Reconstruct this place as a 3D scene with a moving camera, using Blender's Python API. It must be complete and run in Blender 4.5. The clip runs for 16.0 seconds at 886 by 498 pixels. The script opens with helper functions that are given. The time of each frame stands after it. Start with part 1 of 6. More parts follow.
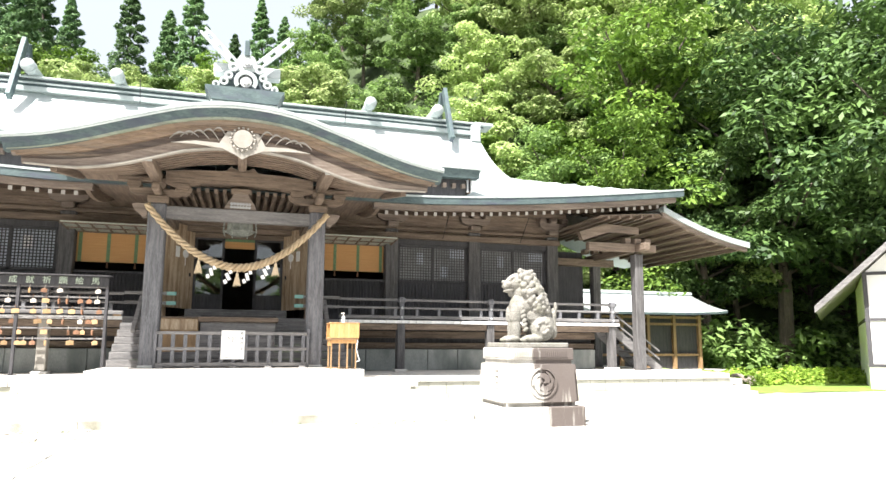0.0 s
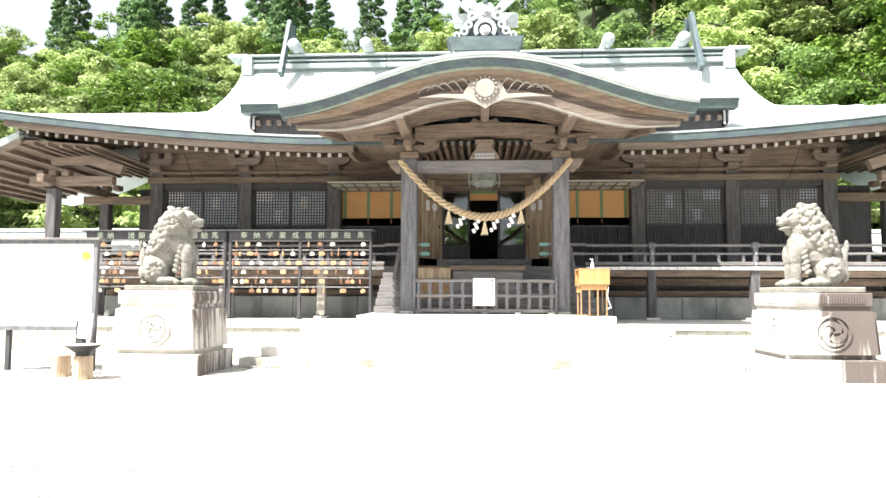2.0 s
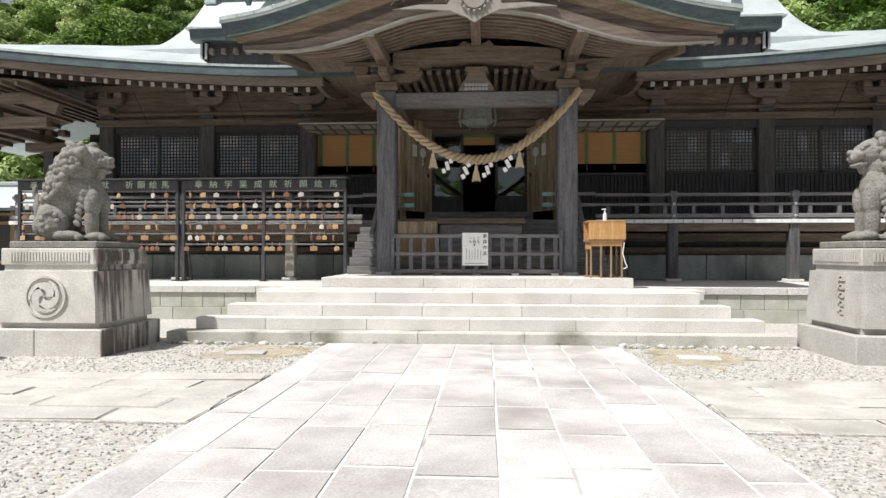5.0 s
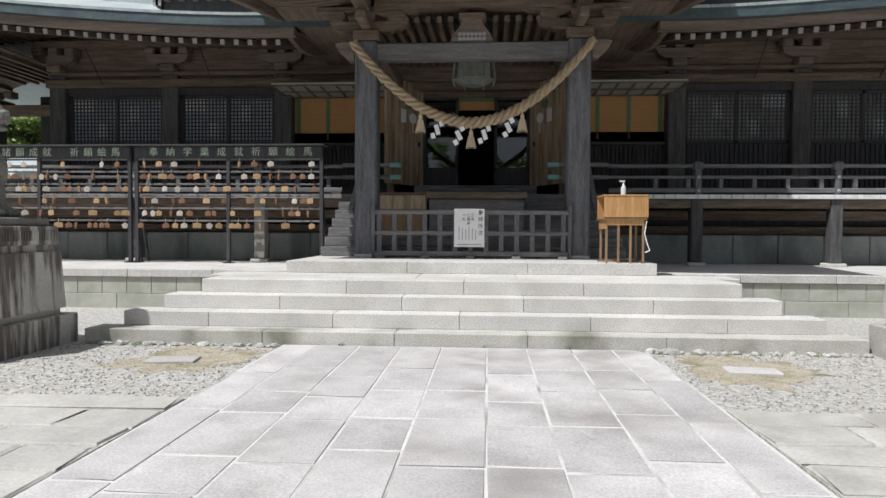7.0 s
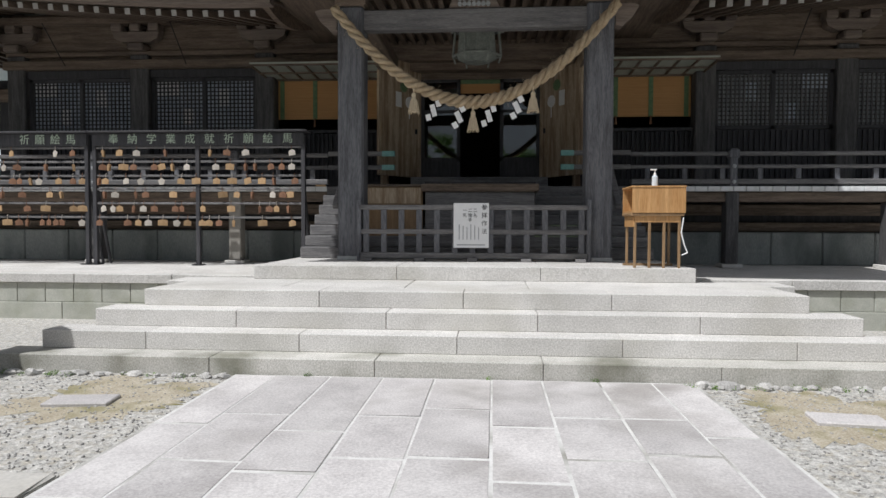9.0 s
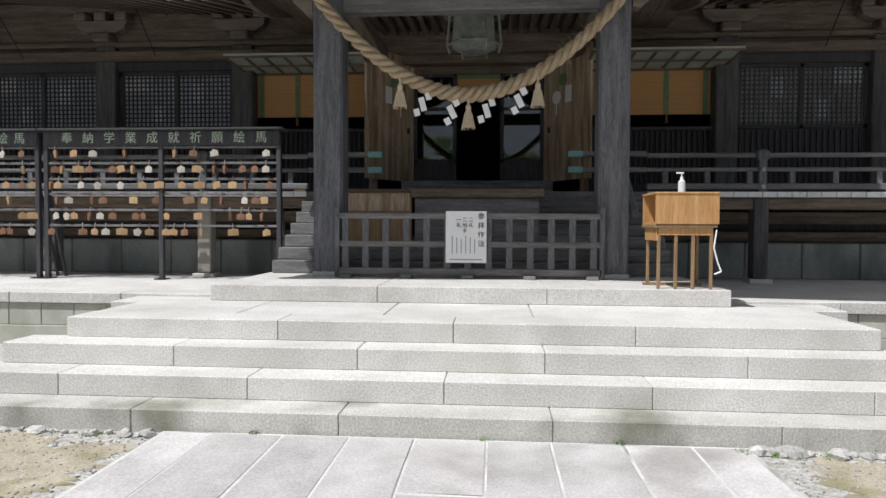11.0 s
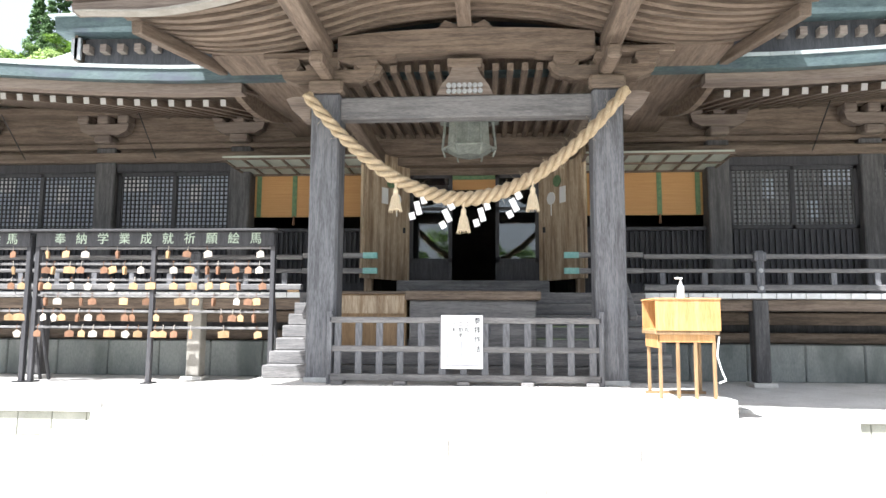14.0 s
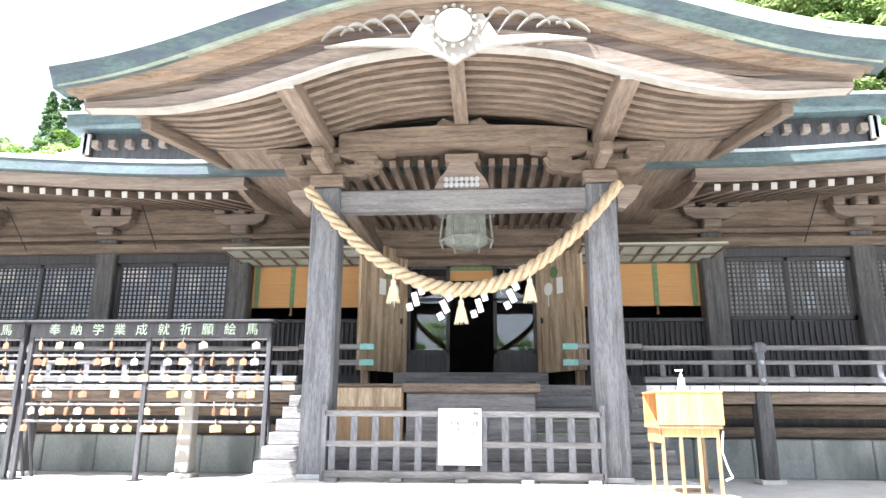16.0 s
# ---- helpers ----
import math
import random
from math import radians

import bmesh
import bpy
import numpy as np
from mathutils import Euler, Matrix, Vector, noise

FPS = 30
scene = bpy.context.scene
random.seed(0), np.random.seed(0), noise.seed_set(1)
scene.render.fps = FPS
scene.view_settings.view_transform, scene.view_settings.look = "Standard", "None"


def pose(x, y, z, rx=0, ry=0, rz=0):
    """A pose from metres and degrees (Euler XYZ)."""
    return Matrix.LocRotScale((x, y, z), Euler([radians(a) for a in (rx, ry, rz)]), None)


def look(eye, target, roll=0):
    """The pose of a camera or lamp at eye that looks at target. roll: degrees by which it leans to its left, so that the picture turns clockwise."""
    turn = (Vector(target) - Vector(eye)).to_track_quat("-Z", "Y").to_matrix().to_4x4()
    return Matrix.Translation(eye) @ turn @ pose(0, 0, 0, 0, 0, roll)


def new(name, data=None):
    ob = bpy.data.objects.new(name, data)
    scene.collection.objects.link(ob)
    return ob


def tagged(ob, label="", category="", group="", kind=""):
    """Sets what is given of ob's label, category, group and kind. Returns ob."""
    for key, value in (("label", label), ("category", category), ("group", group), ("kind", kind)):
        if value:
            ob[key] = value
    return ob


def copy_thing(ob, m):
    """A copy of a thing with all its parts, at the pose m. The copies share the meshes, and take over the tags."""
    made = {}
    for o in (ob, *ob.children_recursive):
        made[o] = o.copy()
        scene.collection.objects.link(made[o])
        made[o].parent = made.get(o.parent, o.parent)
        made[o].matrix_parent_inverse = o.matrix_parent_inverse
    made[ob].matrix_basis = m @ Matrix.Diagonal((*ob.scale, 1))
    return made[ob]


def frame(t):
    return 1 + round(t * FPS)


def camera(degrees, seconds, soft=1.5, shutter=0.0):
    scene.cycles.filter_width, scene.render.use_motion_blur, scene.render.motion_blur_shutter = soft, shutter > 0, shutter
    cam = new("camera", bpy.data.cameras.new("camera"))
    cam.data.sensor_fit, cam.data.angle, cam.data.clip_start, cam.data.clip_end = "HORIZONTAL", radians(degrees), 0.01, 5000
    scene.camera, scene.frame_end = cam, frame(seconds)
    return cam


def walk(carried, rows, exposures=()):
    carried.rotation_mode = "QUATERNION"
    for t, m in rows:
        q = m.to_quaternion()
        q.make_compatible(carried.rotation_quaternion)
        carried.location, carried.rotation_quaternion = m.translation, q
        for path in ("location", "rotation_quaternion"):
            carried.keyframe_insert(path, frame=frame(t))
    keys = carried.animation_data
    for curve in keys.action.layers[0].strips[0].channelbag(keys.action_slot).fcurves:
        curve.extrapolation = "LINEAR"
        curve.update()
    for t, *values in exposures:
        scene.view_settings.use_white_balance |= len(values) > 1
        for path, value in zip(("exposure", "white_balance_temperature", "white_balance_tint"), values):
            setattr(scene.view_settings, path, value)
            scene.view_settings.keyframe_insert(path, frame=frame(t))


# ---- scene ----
cam = camera(67.5, 16.0)
PATH = [
    (0, (0.172, -15.847, 1.415), (0.745, -13.951, 1.696), 0.3),
    (0.5, (0.075, -15.849, 1.399), (0.475, -13.907, 1.662), 0.3),
    (1, (0.032, -15.816, 1.371), (0.174, -13.836, 1.618), 0.2),
    (1.5, (-0.005, -15.717, 1.318), (-0.054, -13.727, 1.513), 0.1),
    (2, (-0.048, -15.477, 1.3), (-0.162, -13.485, 1.436), 0.2),
    (2.5, (0.018, -15.175, 1.281), (-0.097, -13.182, 1.396), 0.0),
    (3, (0.066, -14.808, 1.252), (-0.052, -12.814, 1.346), 0.0),
    (3.5, (0.114, -14.391, 1.263), (-0.006, -12.396, 1.336), 0.1),
    (4, (0.186, -14.009, 1.268), (0.061, -12.014, 1.324), -0.1),
    (4.2, (0.199, -13.832, 1.268), (0.062, -11.837, 1.315), -0.1),
    (6.3, (0.293, -11.857, 1.329), (0.171, -9.861, 1.288), 0.3),
    (6.5, (0.293, -11.672, 1.329), (0.159, -9.677, 1.281), 0.3),
    (7, (0.314, -11.245, 1.326), (0.181, -9.25, 1.267), 0.3),
    (7.5, (0.307, -10.827, 1.337), (0.174, -8.832, 1.28), 0.2),
    (8, (0.298, -10.413, 1.348), (0.17, -8.419, 1.278), 0.3),
    (8.5, (0.311, -10.054, 1.375), (0.171, -8.06, 1.297), 0.2),
    (9, (0.319, -9.681, 1.37), (0.17, -7.687, 1.295), 0.2),
    (9.2, (0.319, -9.531, 1.371), (0.168, -7.538, 1.296), 0.2),
    (11.5, (0.361, -8.298, 1.501), (0.208, -6.304, 1.444), 0.3),
    (12, (0.343, -8.257, 1.52), (0.191, -6.263, 1.488), 0.3),
    (12.5, (0.351, -8.272, 1.546), (0.197, -6.278, 1.539), 0.2),
    (13, (0.346, -8.27, 1.577), (0.196, -6.276, 1.616), 0.2),
    (13.5, (0.345, -8.292, 1.601), (0.197, -6.301, 1.718), 0.3),
    (14, (0.355, -8.299, 1.615), (0.213, -6.315, 1.826), 0.3),
    (14.5, (0.336, -8.288, 1.612), (0.201, -6.317, 1.923), 0.4),
    (15, (0.337, -8.296, 1.611), (0.204, -6.34, 2.008), 0.4),
    (15.5, (0.342, -8.304, 1.612), (0.209, -6.36, 2.063), 0.5),
    (16, (0.357, -8.322, 1.618), (0.224, -6.385, 2.097), 0.3),
]
EXPOSURE = [
    (0.0, 1.8, 6400, 10), (1.0, 2.2, 6450, 10), (2.0, 1.9, 6450, 10), (3.0, 1.38, 6500, 10), (3.5, 0.83, 6450, 10), (4.2, 0.5, 6350, 10), (6.3, 0.0, 6050, 10), (7.5, -0.2, 5950, 10), (9.2, -0.25, 5950, 10),
    (11.3, -0.05, 5950, 10), (12.0, 0.12, 5850, 9), (12.5, 0.5, 5850, 9), (13.5, 1.3, 5900, 9), (14.5, 2.4, 5950, 10), (16.0, 2.65, 5850, 11),
]
walk(cam, [(t, look(eye, target, roll)) for t, eye, target, roll in PATH], EXPOSURE)

# ---- sky and sun ----
SUN = Vector((-0.47, -0.4, 1.0)).normalized()
world = bpy.data.worlds.new("sky")
scene.world = world
world.use_nodes = True
wn = world.node_tree.nodes
sky = wn.new("ShaderNodeTexSky")
sky.sky_type = "NISHITA"
sky.sun_disc = False
sky.sun_elevation = math.asin(SUN.z)
sky.sun_rotation = math.atan2(SUN.x, SUN.y)
sky.dust_density = 8.0
sky.air_density = 0.7
haze = wn.new("ShaderNodeMixRGB")
haze.inputs[0].default_value, haze.inputs[2].default_value = 0.6, (5.6, 5.9, 6.1, 1)
wn["Background"].inputs[1].default_value = 0.07
world.node_tree.links.new(sky.outputs[0], haze.inputs[1])
world.node_tree.links.new(haze.outputs[0], wn["Background"].inputs[0])
sun = new("sun", bpy.data.lights.new("sun", "SUN"))
sun.data.energy, sun.data.angle, sun.data.color = 5.0, radians(0.55), (1.0, 0.955, 0.89)
sun.matrix_basis = look(SUN * 60, (0, 0, 0))

# ---- materials ----
def lin(c):
    return (*c, 1.0)


def surface(name, c1, c2, rough=0.7, scale=3.0, fine=40.0, bump=0.15, metal=0.0, stretch=(1, 1, 1), vary=0.0, stain=None, amount=0.5, spec=0.4, depth=0.01, grain=0.45, edge=0.14):
    """Two-scale procedural surface: c1 and c2 blend by coarse and fine noise, stain lies over it in patches."""
    m = bpy.data.materials.new(name)
    m.use_nodes = True
    nt = m.node_tree
    n, link = nt.nodes, nt.links.new
    b = n["Principled BSDF"]
    co = n.new("ShaderNodeTexCoord")
    mp = n.new("ShaderNodeMapping")
    mp.inputs["Scale"].default_value = stretch
    link(co.outputs["Object"], mp.inputs[0])
    big, small = n.new("ShaderNodeTexNoise"), n.new("ShaderNodeTexNoise")
    for tex, sc, det in ((big, scale, 5), (small, fine, 4)):
        tex.inputs["Scale"].default_value, tex.inputs["Detail"].default_value, tex.inputs["Roughness"].default_value = sc, det, 0.65
        link(mp.outputs[0], tex.inputs["Vector"])
    add = n.new("ShaderNodeMath")
    add.operation = "MULTIPLY_ADD"
    add.inputs[1].default_value = grain
    link(small.outputs[0], add.inputs[0])
    half = n.new("ShaderNodeMath")
    half.operation = "MULTIPLY"
    half.inputs[1].default_value = 1 - grain
    link(big.outputs[0], half.inputs[0])
    link(half.outputs[0], add.inputs[2])
    ramp = n.new("ShaderNodeValToRGB")
    ramp.color_ramp.elements[0].position, ramp.color_ramp.elements[1].position = 0.5 - edge, 0.5 + edge
    ramp.color_ramp.elements[0].color, ramp.color_ramp.elements[1].color = lin(c1), lin(c2)
    link(add.outputs[0], ramp.inputs[0])
    out = ramp.outputs[0]
    if stain:
        st = n.new("ShaderNodeTexNoise")
        st.inputs["Scale"].default_value, st.inputs["Detail"].default_value = scale * 0.7, 6
        link(mp.outputs[0], st.inputs["Vector"])
        sr = n.new("ShaderNodeValToRGB")
        sr.color_ramp.elements[0].position, sr.color_ramp.elements[1].position = 0.5, 0.68
        sr.color_ramp.elements[0].color, sr.color_ramp.elements[1].color = (0, 0, 0, 1), (amount, amount, amount, 1)
        link(st.outputs[0], sr.inputs[0])
        mx = n.new("ShaderNodeMixRGB")
        mx.inputs[2].default_value = lin(stain)
        link(sr.outputs[0], mx.inputs[0])
        link(out, mx.inputs[1])
        out = mx.outputs[0]
    if vary:
        info = n.new("ShaderNodeObjectInfo")
        geo = n.new("ShaderNodeNewGeometry")
        sm = n.new("ShaderNodeMath")
        sm.operation = "ADD"
        link(info.outputs["Random"], sm.inputs[0])
        link(geo.outputs["Random Per Island"], sm.inputs[1])
        mr = n.new("ShaderNodeMapRange")
        mr.inputs[1].default_value, mr.inputs[2].default_value = 0.0, 2.0
        mr.inputs[3].default_value, mr.inputs[4].default_value = 1 - vary, 1 + vary
        link(sm.outputs[0], mr.inputs[0])
        hsv = n.new("ShaderNodeHueSaturation")
        link(mr.outputs[0], hsv.inputs["Value"])
        link(out, hsv.inputs["Color"])
        out = hsv.outputs[0]
    link(out, b.inputs["Base Color"])
    b.inputs["Roughness"].default_value, b.inputs["Metallic"].default_value = rough, metal
    b.inputs["Specular IOR Level"].default_value = spec
    if bump:
        bp = n.new("ShaderNodeBump")
        bp.inputs["Strength"].default_value, bp.inputs["Distance"].default_value = bump, depth
        link(add.outputs[0], bp.inputs["Height"])
        link(bp.outputs[0], b.inputs["Normal"])
    return m


def leafy(name, dark, light, through_light=0.35):
    """Leaves: green that differs leaf by leaf and tree by tree, with some light coming through."""
    m = bpy.data.materials.new(name)
    m.use_nodes = True
    n, link = m.node_tree.nodes, m.node_tree.links.new
    geo, info = n.new("ShaderNodeNewGeometry"), n.new("ShaderNodeObjectInfo")
    co, tex = n.new("ShaderNodeTexCoord"), n.new("ShaderNodeTexNoise")
    tex.inputs["Scale"].default_value = 0.5
    link(co.outputs["Object"], tex.inputs["Vector"])
    a = n.new("ShaderNodeMath")
    a.operation = "MULTIPLY_ADD"
    a.inputs[1].default_value = 0.5
    link(geo.outputs["Random Per Island"], a.inputs[0])
    link(tex.outputs[0], a.inputs[2])
    r = n.new("ShaderNodeValToRGB")
    r.color_ramp.elements[0].position, r.color_ramp.elements[1].position = 0.4, 1.0
    r.color_ramp.elements[0].color, r.color_ramp.elements[1].color = lin(dark), lin(light)
    link(a.outputs[0], r.inputs[0])
    hsv, mr = n.new("ShaderNodeHueSaturation"), n.new("ShaderNodeMapRange")
    mr.inputs[3].default_value, mr.inputs[4].default_value = 0.75, 1.3
    link(info.outputs["Random"], mr.inputs[0])
    link(mr.outputs[0], hsv.inputs["Value"])
    link(r.outputs[0], hsv.inputs["Color"])
    b = n["Principled BSDF"]
    b.inputs["Roughness"].default_value = 0.55
    b.inputs["Specular IOR Level"].default_value = 0.3
    link(hsv.outputs[0], b.inputs["Base Color"])
    tr, mx = n.new("ShaderNodeBsdfTranslucent"), n.new("ShaderNodeMixShader")
    link(hsv.outputs[0], tr.inputs[0])
    mx.inputs[0].default_value = through_light
    link(b.outputs[0], mx.inputs[1])
    link(tr.outputs[0], mx.inputs[2])
    link(mx.outputs[0], n["Material Output"].inputs[0])
    return m


GRAIN_Z, GRAIN_X, GRAIN_Y = (6, 6, 0.5), (0.5, 6, 6), (6, 0.5, 6)
WOOD_Z = surface("weathered_wood_upright", (0.058, 0.056, 0.058), (0.135, 0.13, 0.13), 0.75, 3, 22, 0.35, stretch=GRAIN_Z, vary=0.12, stain=(0.037, 0.0347, 0.0347), amount=0.6, edge=0.085)
WOOD_X = surface("weathered_wood_lengthwise", (0.105, 0.077, 0.057), (0.225, 0.172, 0.13), 0.72, 3, 22, 0.35, stretch=GRAIN_X, vary=0.12, stain=(0.0693, 0.0575, 0.0481), amount=0.5, edge=0.085)
WOOD_Y = surface("weathered_wood_deep", (0.105, 0.077, 0.058), (0.21, 0.162, 0.124), 0.72, 3, 22, 0.3, stretch=GRAIN_Y, vary=0.15, stain=(0.0683, 0.0542, 0.0447), amount=0.5, edge=0.085)
WOOD_GREY = surface("grey_silvered_wood", (0.122, 0.118, 0.118), (0.228, 0.22, 0.217), 0.8, 3, 24, 0.35, stretch=GRAIN_X, vary=0.12, stain=(0.076, 0.076, 0.0798), amount=0.5, edge=0.085)
WOOD_GREY_Z = surface("grey_silvered_wood_upright", (0.09, 0.091, 0.1), (0.185, 0.187, 0.2), 0.8, 3, 24, 0.35, stretch=GRAIN_Z, vary=0.12, stain=(0.0532, 0.0532, 0.057), amount=0.6, edge=0.085)
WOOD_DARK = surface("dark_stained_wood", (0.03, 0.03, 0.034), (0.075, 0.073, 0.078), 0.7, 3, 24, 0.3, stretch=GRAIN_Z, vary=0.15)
WOOD_DOOR = surface("flaking_cedar_door", (0.3, 0.21, 0.13), (0.54, 0.44, 0.32), 0.75, 2, 18, 0.35, stretch=GRAIN_Z, stain=(0.16, 0.1, 0.06), amount=0.8, edge=0.085)
WOOD_ORANGE = surface("varnished_orange_wood", (0.36, 0.18, 0.06), (0.6, 0.36, 0.16), 0.4, 3, 20, 0.15, stretch=GRAIN_Z, stain=(0.3, 0.17, 0.07), amount=0.5)
WOOD_LEG = surface("brown_varnished_leg", (0.18, 0.11, 0.055), (0.34, 0.225, 0.12), 0.5, 3, 20, 0.2, stretch=GRAIN_Z, vary=0.1)
WOOD_BROWN = surface("brown_streaked_board", (0.11, 0.075, 0.05), (0.25, 0.18, 0.125), 0.7, 1.2, 12, 0.3, stretch=(0.4, 4, 9), vary=0.08, stain=(0.17, 0.148, 0.125), amount=0.55, edge=0.085)
WOOD_FASCIA = surface("silvered_fascia_wood", (0.13, 0.1, 0.082), (0.245, 0.2, 0.165), 0.72, 1.3, 14, 0.3, stretch=(0.45, 5, 7), vary=0.08, stain=(0.0897, 0.0708, 0.0637), amount=0.7, edge=0.085)
CREAM = surface("worn_cream_paint", (0.24, 0.225, 0.195), (0.32, 0.3, 0.27), 0.7, 6, 40, 0.15, stain=(0.194, 0.178, 0.15), amount=0.4)
WHITE_CAP = surface("worn_white_paint", (0.28, 0.27, 0.25), (0.4, 0.385, 0.365), 0.6, 12, 60, 0.1, stain=(0.32, 0.304, 0.28), amount=0.4)
COPPER = surface("verdigris_copper_sheet", (0.385, 0.439, 0.445), (0.541, 0.589, 0.589), 0.5, 1.2, 18, 0.12, metal=0.25, stretch=(1, 0.4, 1), vary=0.07, stain=(0.631, 0.655, 0.655), amount=0.6)
COPPER_EDGE = surface("dark_verdigris_copper", (0.045, 0.068, 0.075), (0.115, 0.158, 0.158), 0.6, 2.5, 14, 0.2, metal=0.2, stretch=(1, 1, 3), vary=0.12, stain=(0.065, 0.0725, 0.103), amount=0.8)
COPPER_LIP = surface("pale_verdigris_copper", (0.307, 0.353, 0.353), (0.468, 0.509, 0.504), 0.55, 4, 20, 0.2, metal=0.2, vary=0.12)
LEDGE = surface("greenish_copper_ledge", (0.16, 0.19, 0.14), (0.28, 0.31, 0.25), 0.6, 2.5, 16, 0.2, metal=0.15, stretch=(1, 1, 3), stain=(0.12, 0.1, 0.09), amount=0.6)
METAL_GREY = surface("grey_metal_fitting", (0.34, 0.35, 0.36), (0.52, 0.53, 0.53), 0.5, 8, 40, 0.2, metal=0.4)
BRONZE = surface("aged_bronze", (0.2, 0.22, 0.2), (0.38, 0.4, 0.36), 0.55, 8, 40, 0.2, metal=0.3)
IRON = surface("black_iron", (0.025, 0.025, 0.028), (0.06, 0.06, 0.062), 0.5, 8, 40, 0.15, metal=0.5)
GRANITE = surface("pale_speckled_granite", (0.42, 0.405, 0.38), (0.7, 0.68, 0.65), 0.85, 1.6, 75, 0.25, vary=0.1, stain=(0.36, 0.34, 0.27), amount=0.25, depth=0.006, grain=0.72, edge=0.1)
GRANITE_LOW = surface("mossy_speckled_granite", (0.36, 0.35, 0.31), (0.62, 0.6, 0.56), 0.85, 1.7, 75, 0.25, vary=0.14, stretch=(1, 1, 0.8), stain=(0.13, 0.13, 0.085), amount=0.8, depth=0.006, grain=0.7, edge=0.1)
def rain_stained(name, start, pale, mid):
    """Pale granite with dark streaks that run down from the top edge, on the side from start (x) onwards."""
    m = surface(name, mid, pale, 0.85, 2.2, 70, 0.4, vary=0.05, stain=(0.3, 0.28, 0.23), amount=0.5, depth=0.006, grain=0.62, edge=0.12)
    n, link = m.node_tree.nodes, m.node_tree.links.new
    b = n["Principled BSDF"]
    old = b.inputs["Base Color"].links[0].from_socket
    co, mp, sep = n.new("ShaderNodeTexCoord"), n.new("ShaderNodeMapping"), n.new("ShaderNodeSeparateXYZ")
    mp.inputs["Scale"].default_value = (7, 7, 0.7)
    link(co.outputs["Object"], mp.inputs[0])
    link(co.outputs["Object"], sep.inputs[0])
    tex = n.new("ShaderNodeTexNoise")
    tex.inputs["Scale"].default_value, tex.inputs["Detail"].default_value, tex.inputs["Roughness"].default_value = 1.0, 6, 0.6
    link(mp.outputs[0], tex.inputs["Vector"])
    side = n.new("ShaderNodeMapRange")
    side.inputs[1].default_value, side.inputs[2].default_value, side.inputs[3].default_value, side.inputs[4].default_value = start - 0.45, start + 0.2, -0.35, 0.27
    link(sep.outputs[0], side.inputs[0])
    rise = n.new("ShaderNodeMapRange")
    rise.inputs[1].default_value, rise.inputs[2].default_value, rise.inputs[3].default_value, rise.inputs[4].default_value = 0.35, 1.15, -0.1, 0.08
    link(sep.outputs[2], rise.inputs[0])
    total = tex.outputs[0]
    for extra in (side, rise):
        add = n.new("ShaderNodeMath")
        link(total, add.inputs[0])
        link(extra.outputs[0], add.inputs[1])
        total = add.outputs[0]
    ramp = n.new("ShaderNodeValToRGB")
    ramp.color_ramp.elements[0].position, ramp.color_ramp.elements[1].position = 0.5, 0.64
    link(total, ramp.inputs[0])
    mx = n.new("ShaderNodeMixRGB")
    mx.inputs[2].default_value = (0.085, 0.066, 0.06, 1)
    fade = n.new("ShaderNodeMath")
    fade.operation, fade.inputs[1].default_value = "MULTIPLY", 0.9
    link(ramp.outputs[0], fade.inputs[0])
    link(fade.outputs[0], mx.inputs[0])
    link(old, mx.inputs[1])
    link(mx.outputs[0], b.inputs["Base Color"])
    return m


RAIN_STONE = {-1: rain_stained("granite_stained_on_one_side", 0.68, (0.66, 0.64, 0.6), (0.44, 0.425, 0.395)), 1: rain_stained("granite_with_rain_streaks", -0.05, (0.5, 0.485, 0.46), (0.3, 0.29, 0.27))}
BARGE = surface("dark_streaked_bargeboard", (0.05, 0.037, 0.034), (0.14, 0.105, 0.085), 0.72, 1.1, 10, 0.3, stretch=(0.35, 4, 9), stain=(0.17, 0.145, 0.12), amount=0.6, edge=0.09)
STATUE = surface("lichened_carved_granite", (0.11, 0.107, 0.095), (0.29, 0.28, 0.255), 0.9, 5, 50, 0.6, stain=(0.17, 0.17, 0.13), amount=0.6, depth=0.012, grain=0.6, edge=0.12)
BLOCK = surface("greenish_tuff_block", (0.34, 0.345, 0.3), (0.5, 0.5, 0.44), 0.85, 3, 60, 0.3, vary=0.12, stain=(0.27, 0.28, 0.2), amount=0.5)
PLINTH = surface("damp_plinth_stone", (0.2, 0.22, 0.215), (0.36, 0.37, 0.35), 0.9, 2, 40, 0.3, stretch=(1, 1, 0.4), stain=(0.11, 0.125, 0.12), amount=0.8)
PAVER = surface("worn_paving_stone", (0.36, 0.34, 0.335), (0.6, 0.575, 0.56), 0.8, 1.4, 60, 0.25, vary=0.26, stain=(0.24, 0.22, 0.2), amount=0.6, depth=0.006, grain=0.52, edge=0.12)
PAVER_OLD = surface("old_split_paving_stone", (0.36, 0.345, 0.32), (0.54, 0.52, 0.48), 0.85, 2, 40, 0.4, vary=0.14, stain=(0.28, 0.265, 0.23), amount=0.5)
MORTAR = surface("pale_mortar", (0.5, 0.49, 0.47), (0.68, 0.67, 0.65), 0.95, 2, 30, 0.3, stain=(0.13, 0.12, 0.085), amount=0.6)
GRAVEL = surface("grey_gravel", (0.26, 0.25, 0.23), (0.7, 0.68, 0.64), 0.95, 22, 75, 0.9, stain=(0.38, 0.31, 0.19), amount=0.35, depth=0.03, edge=0.12)
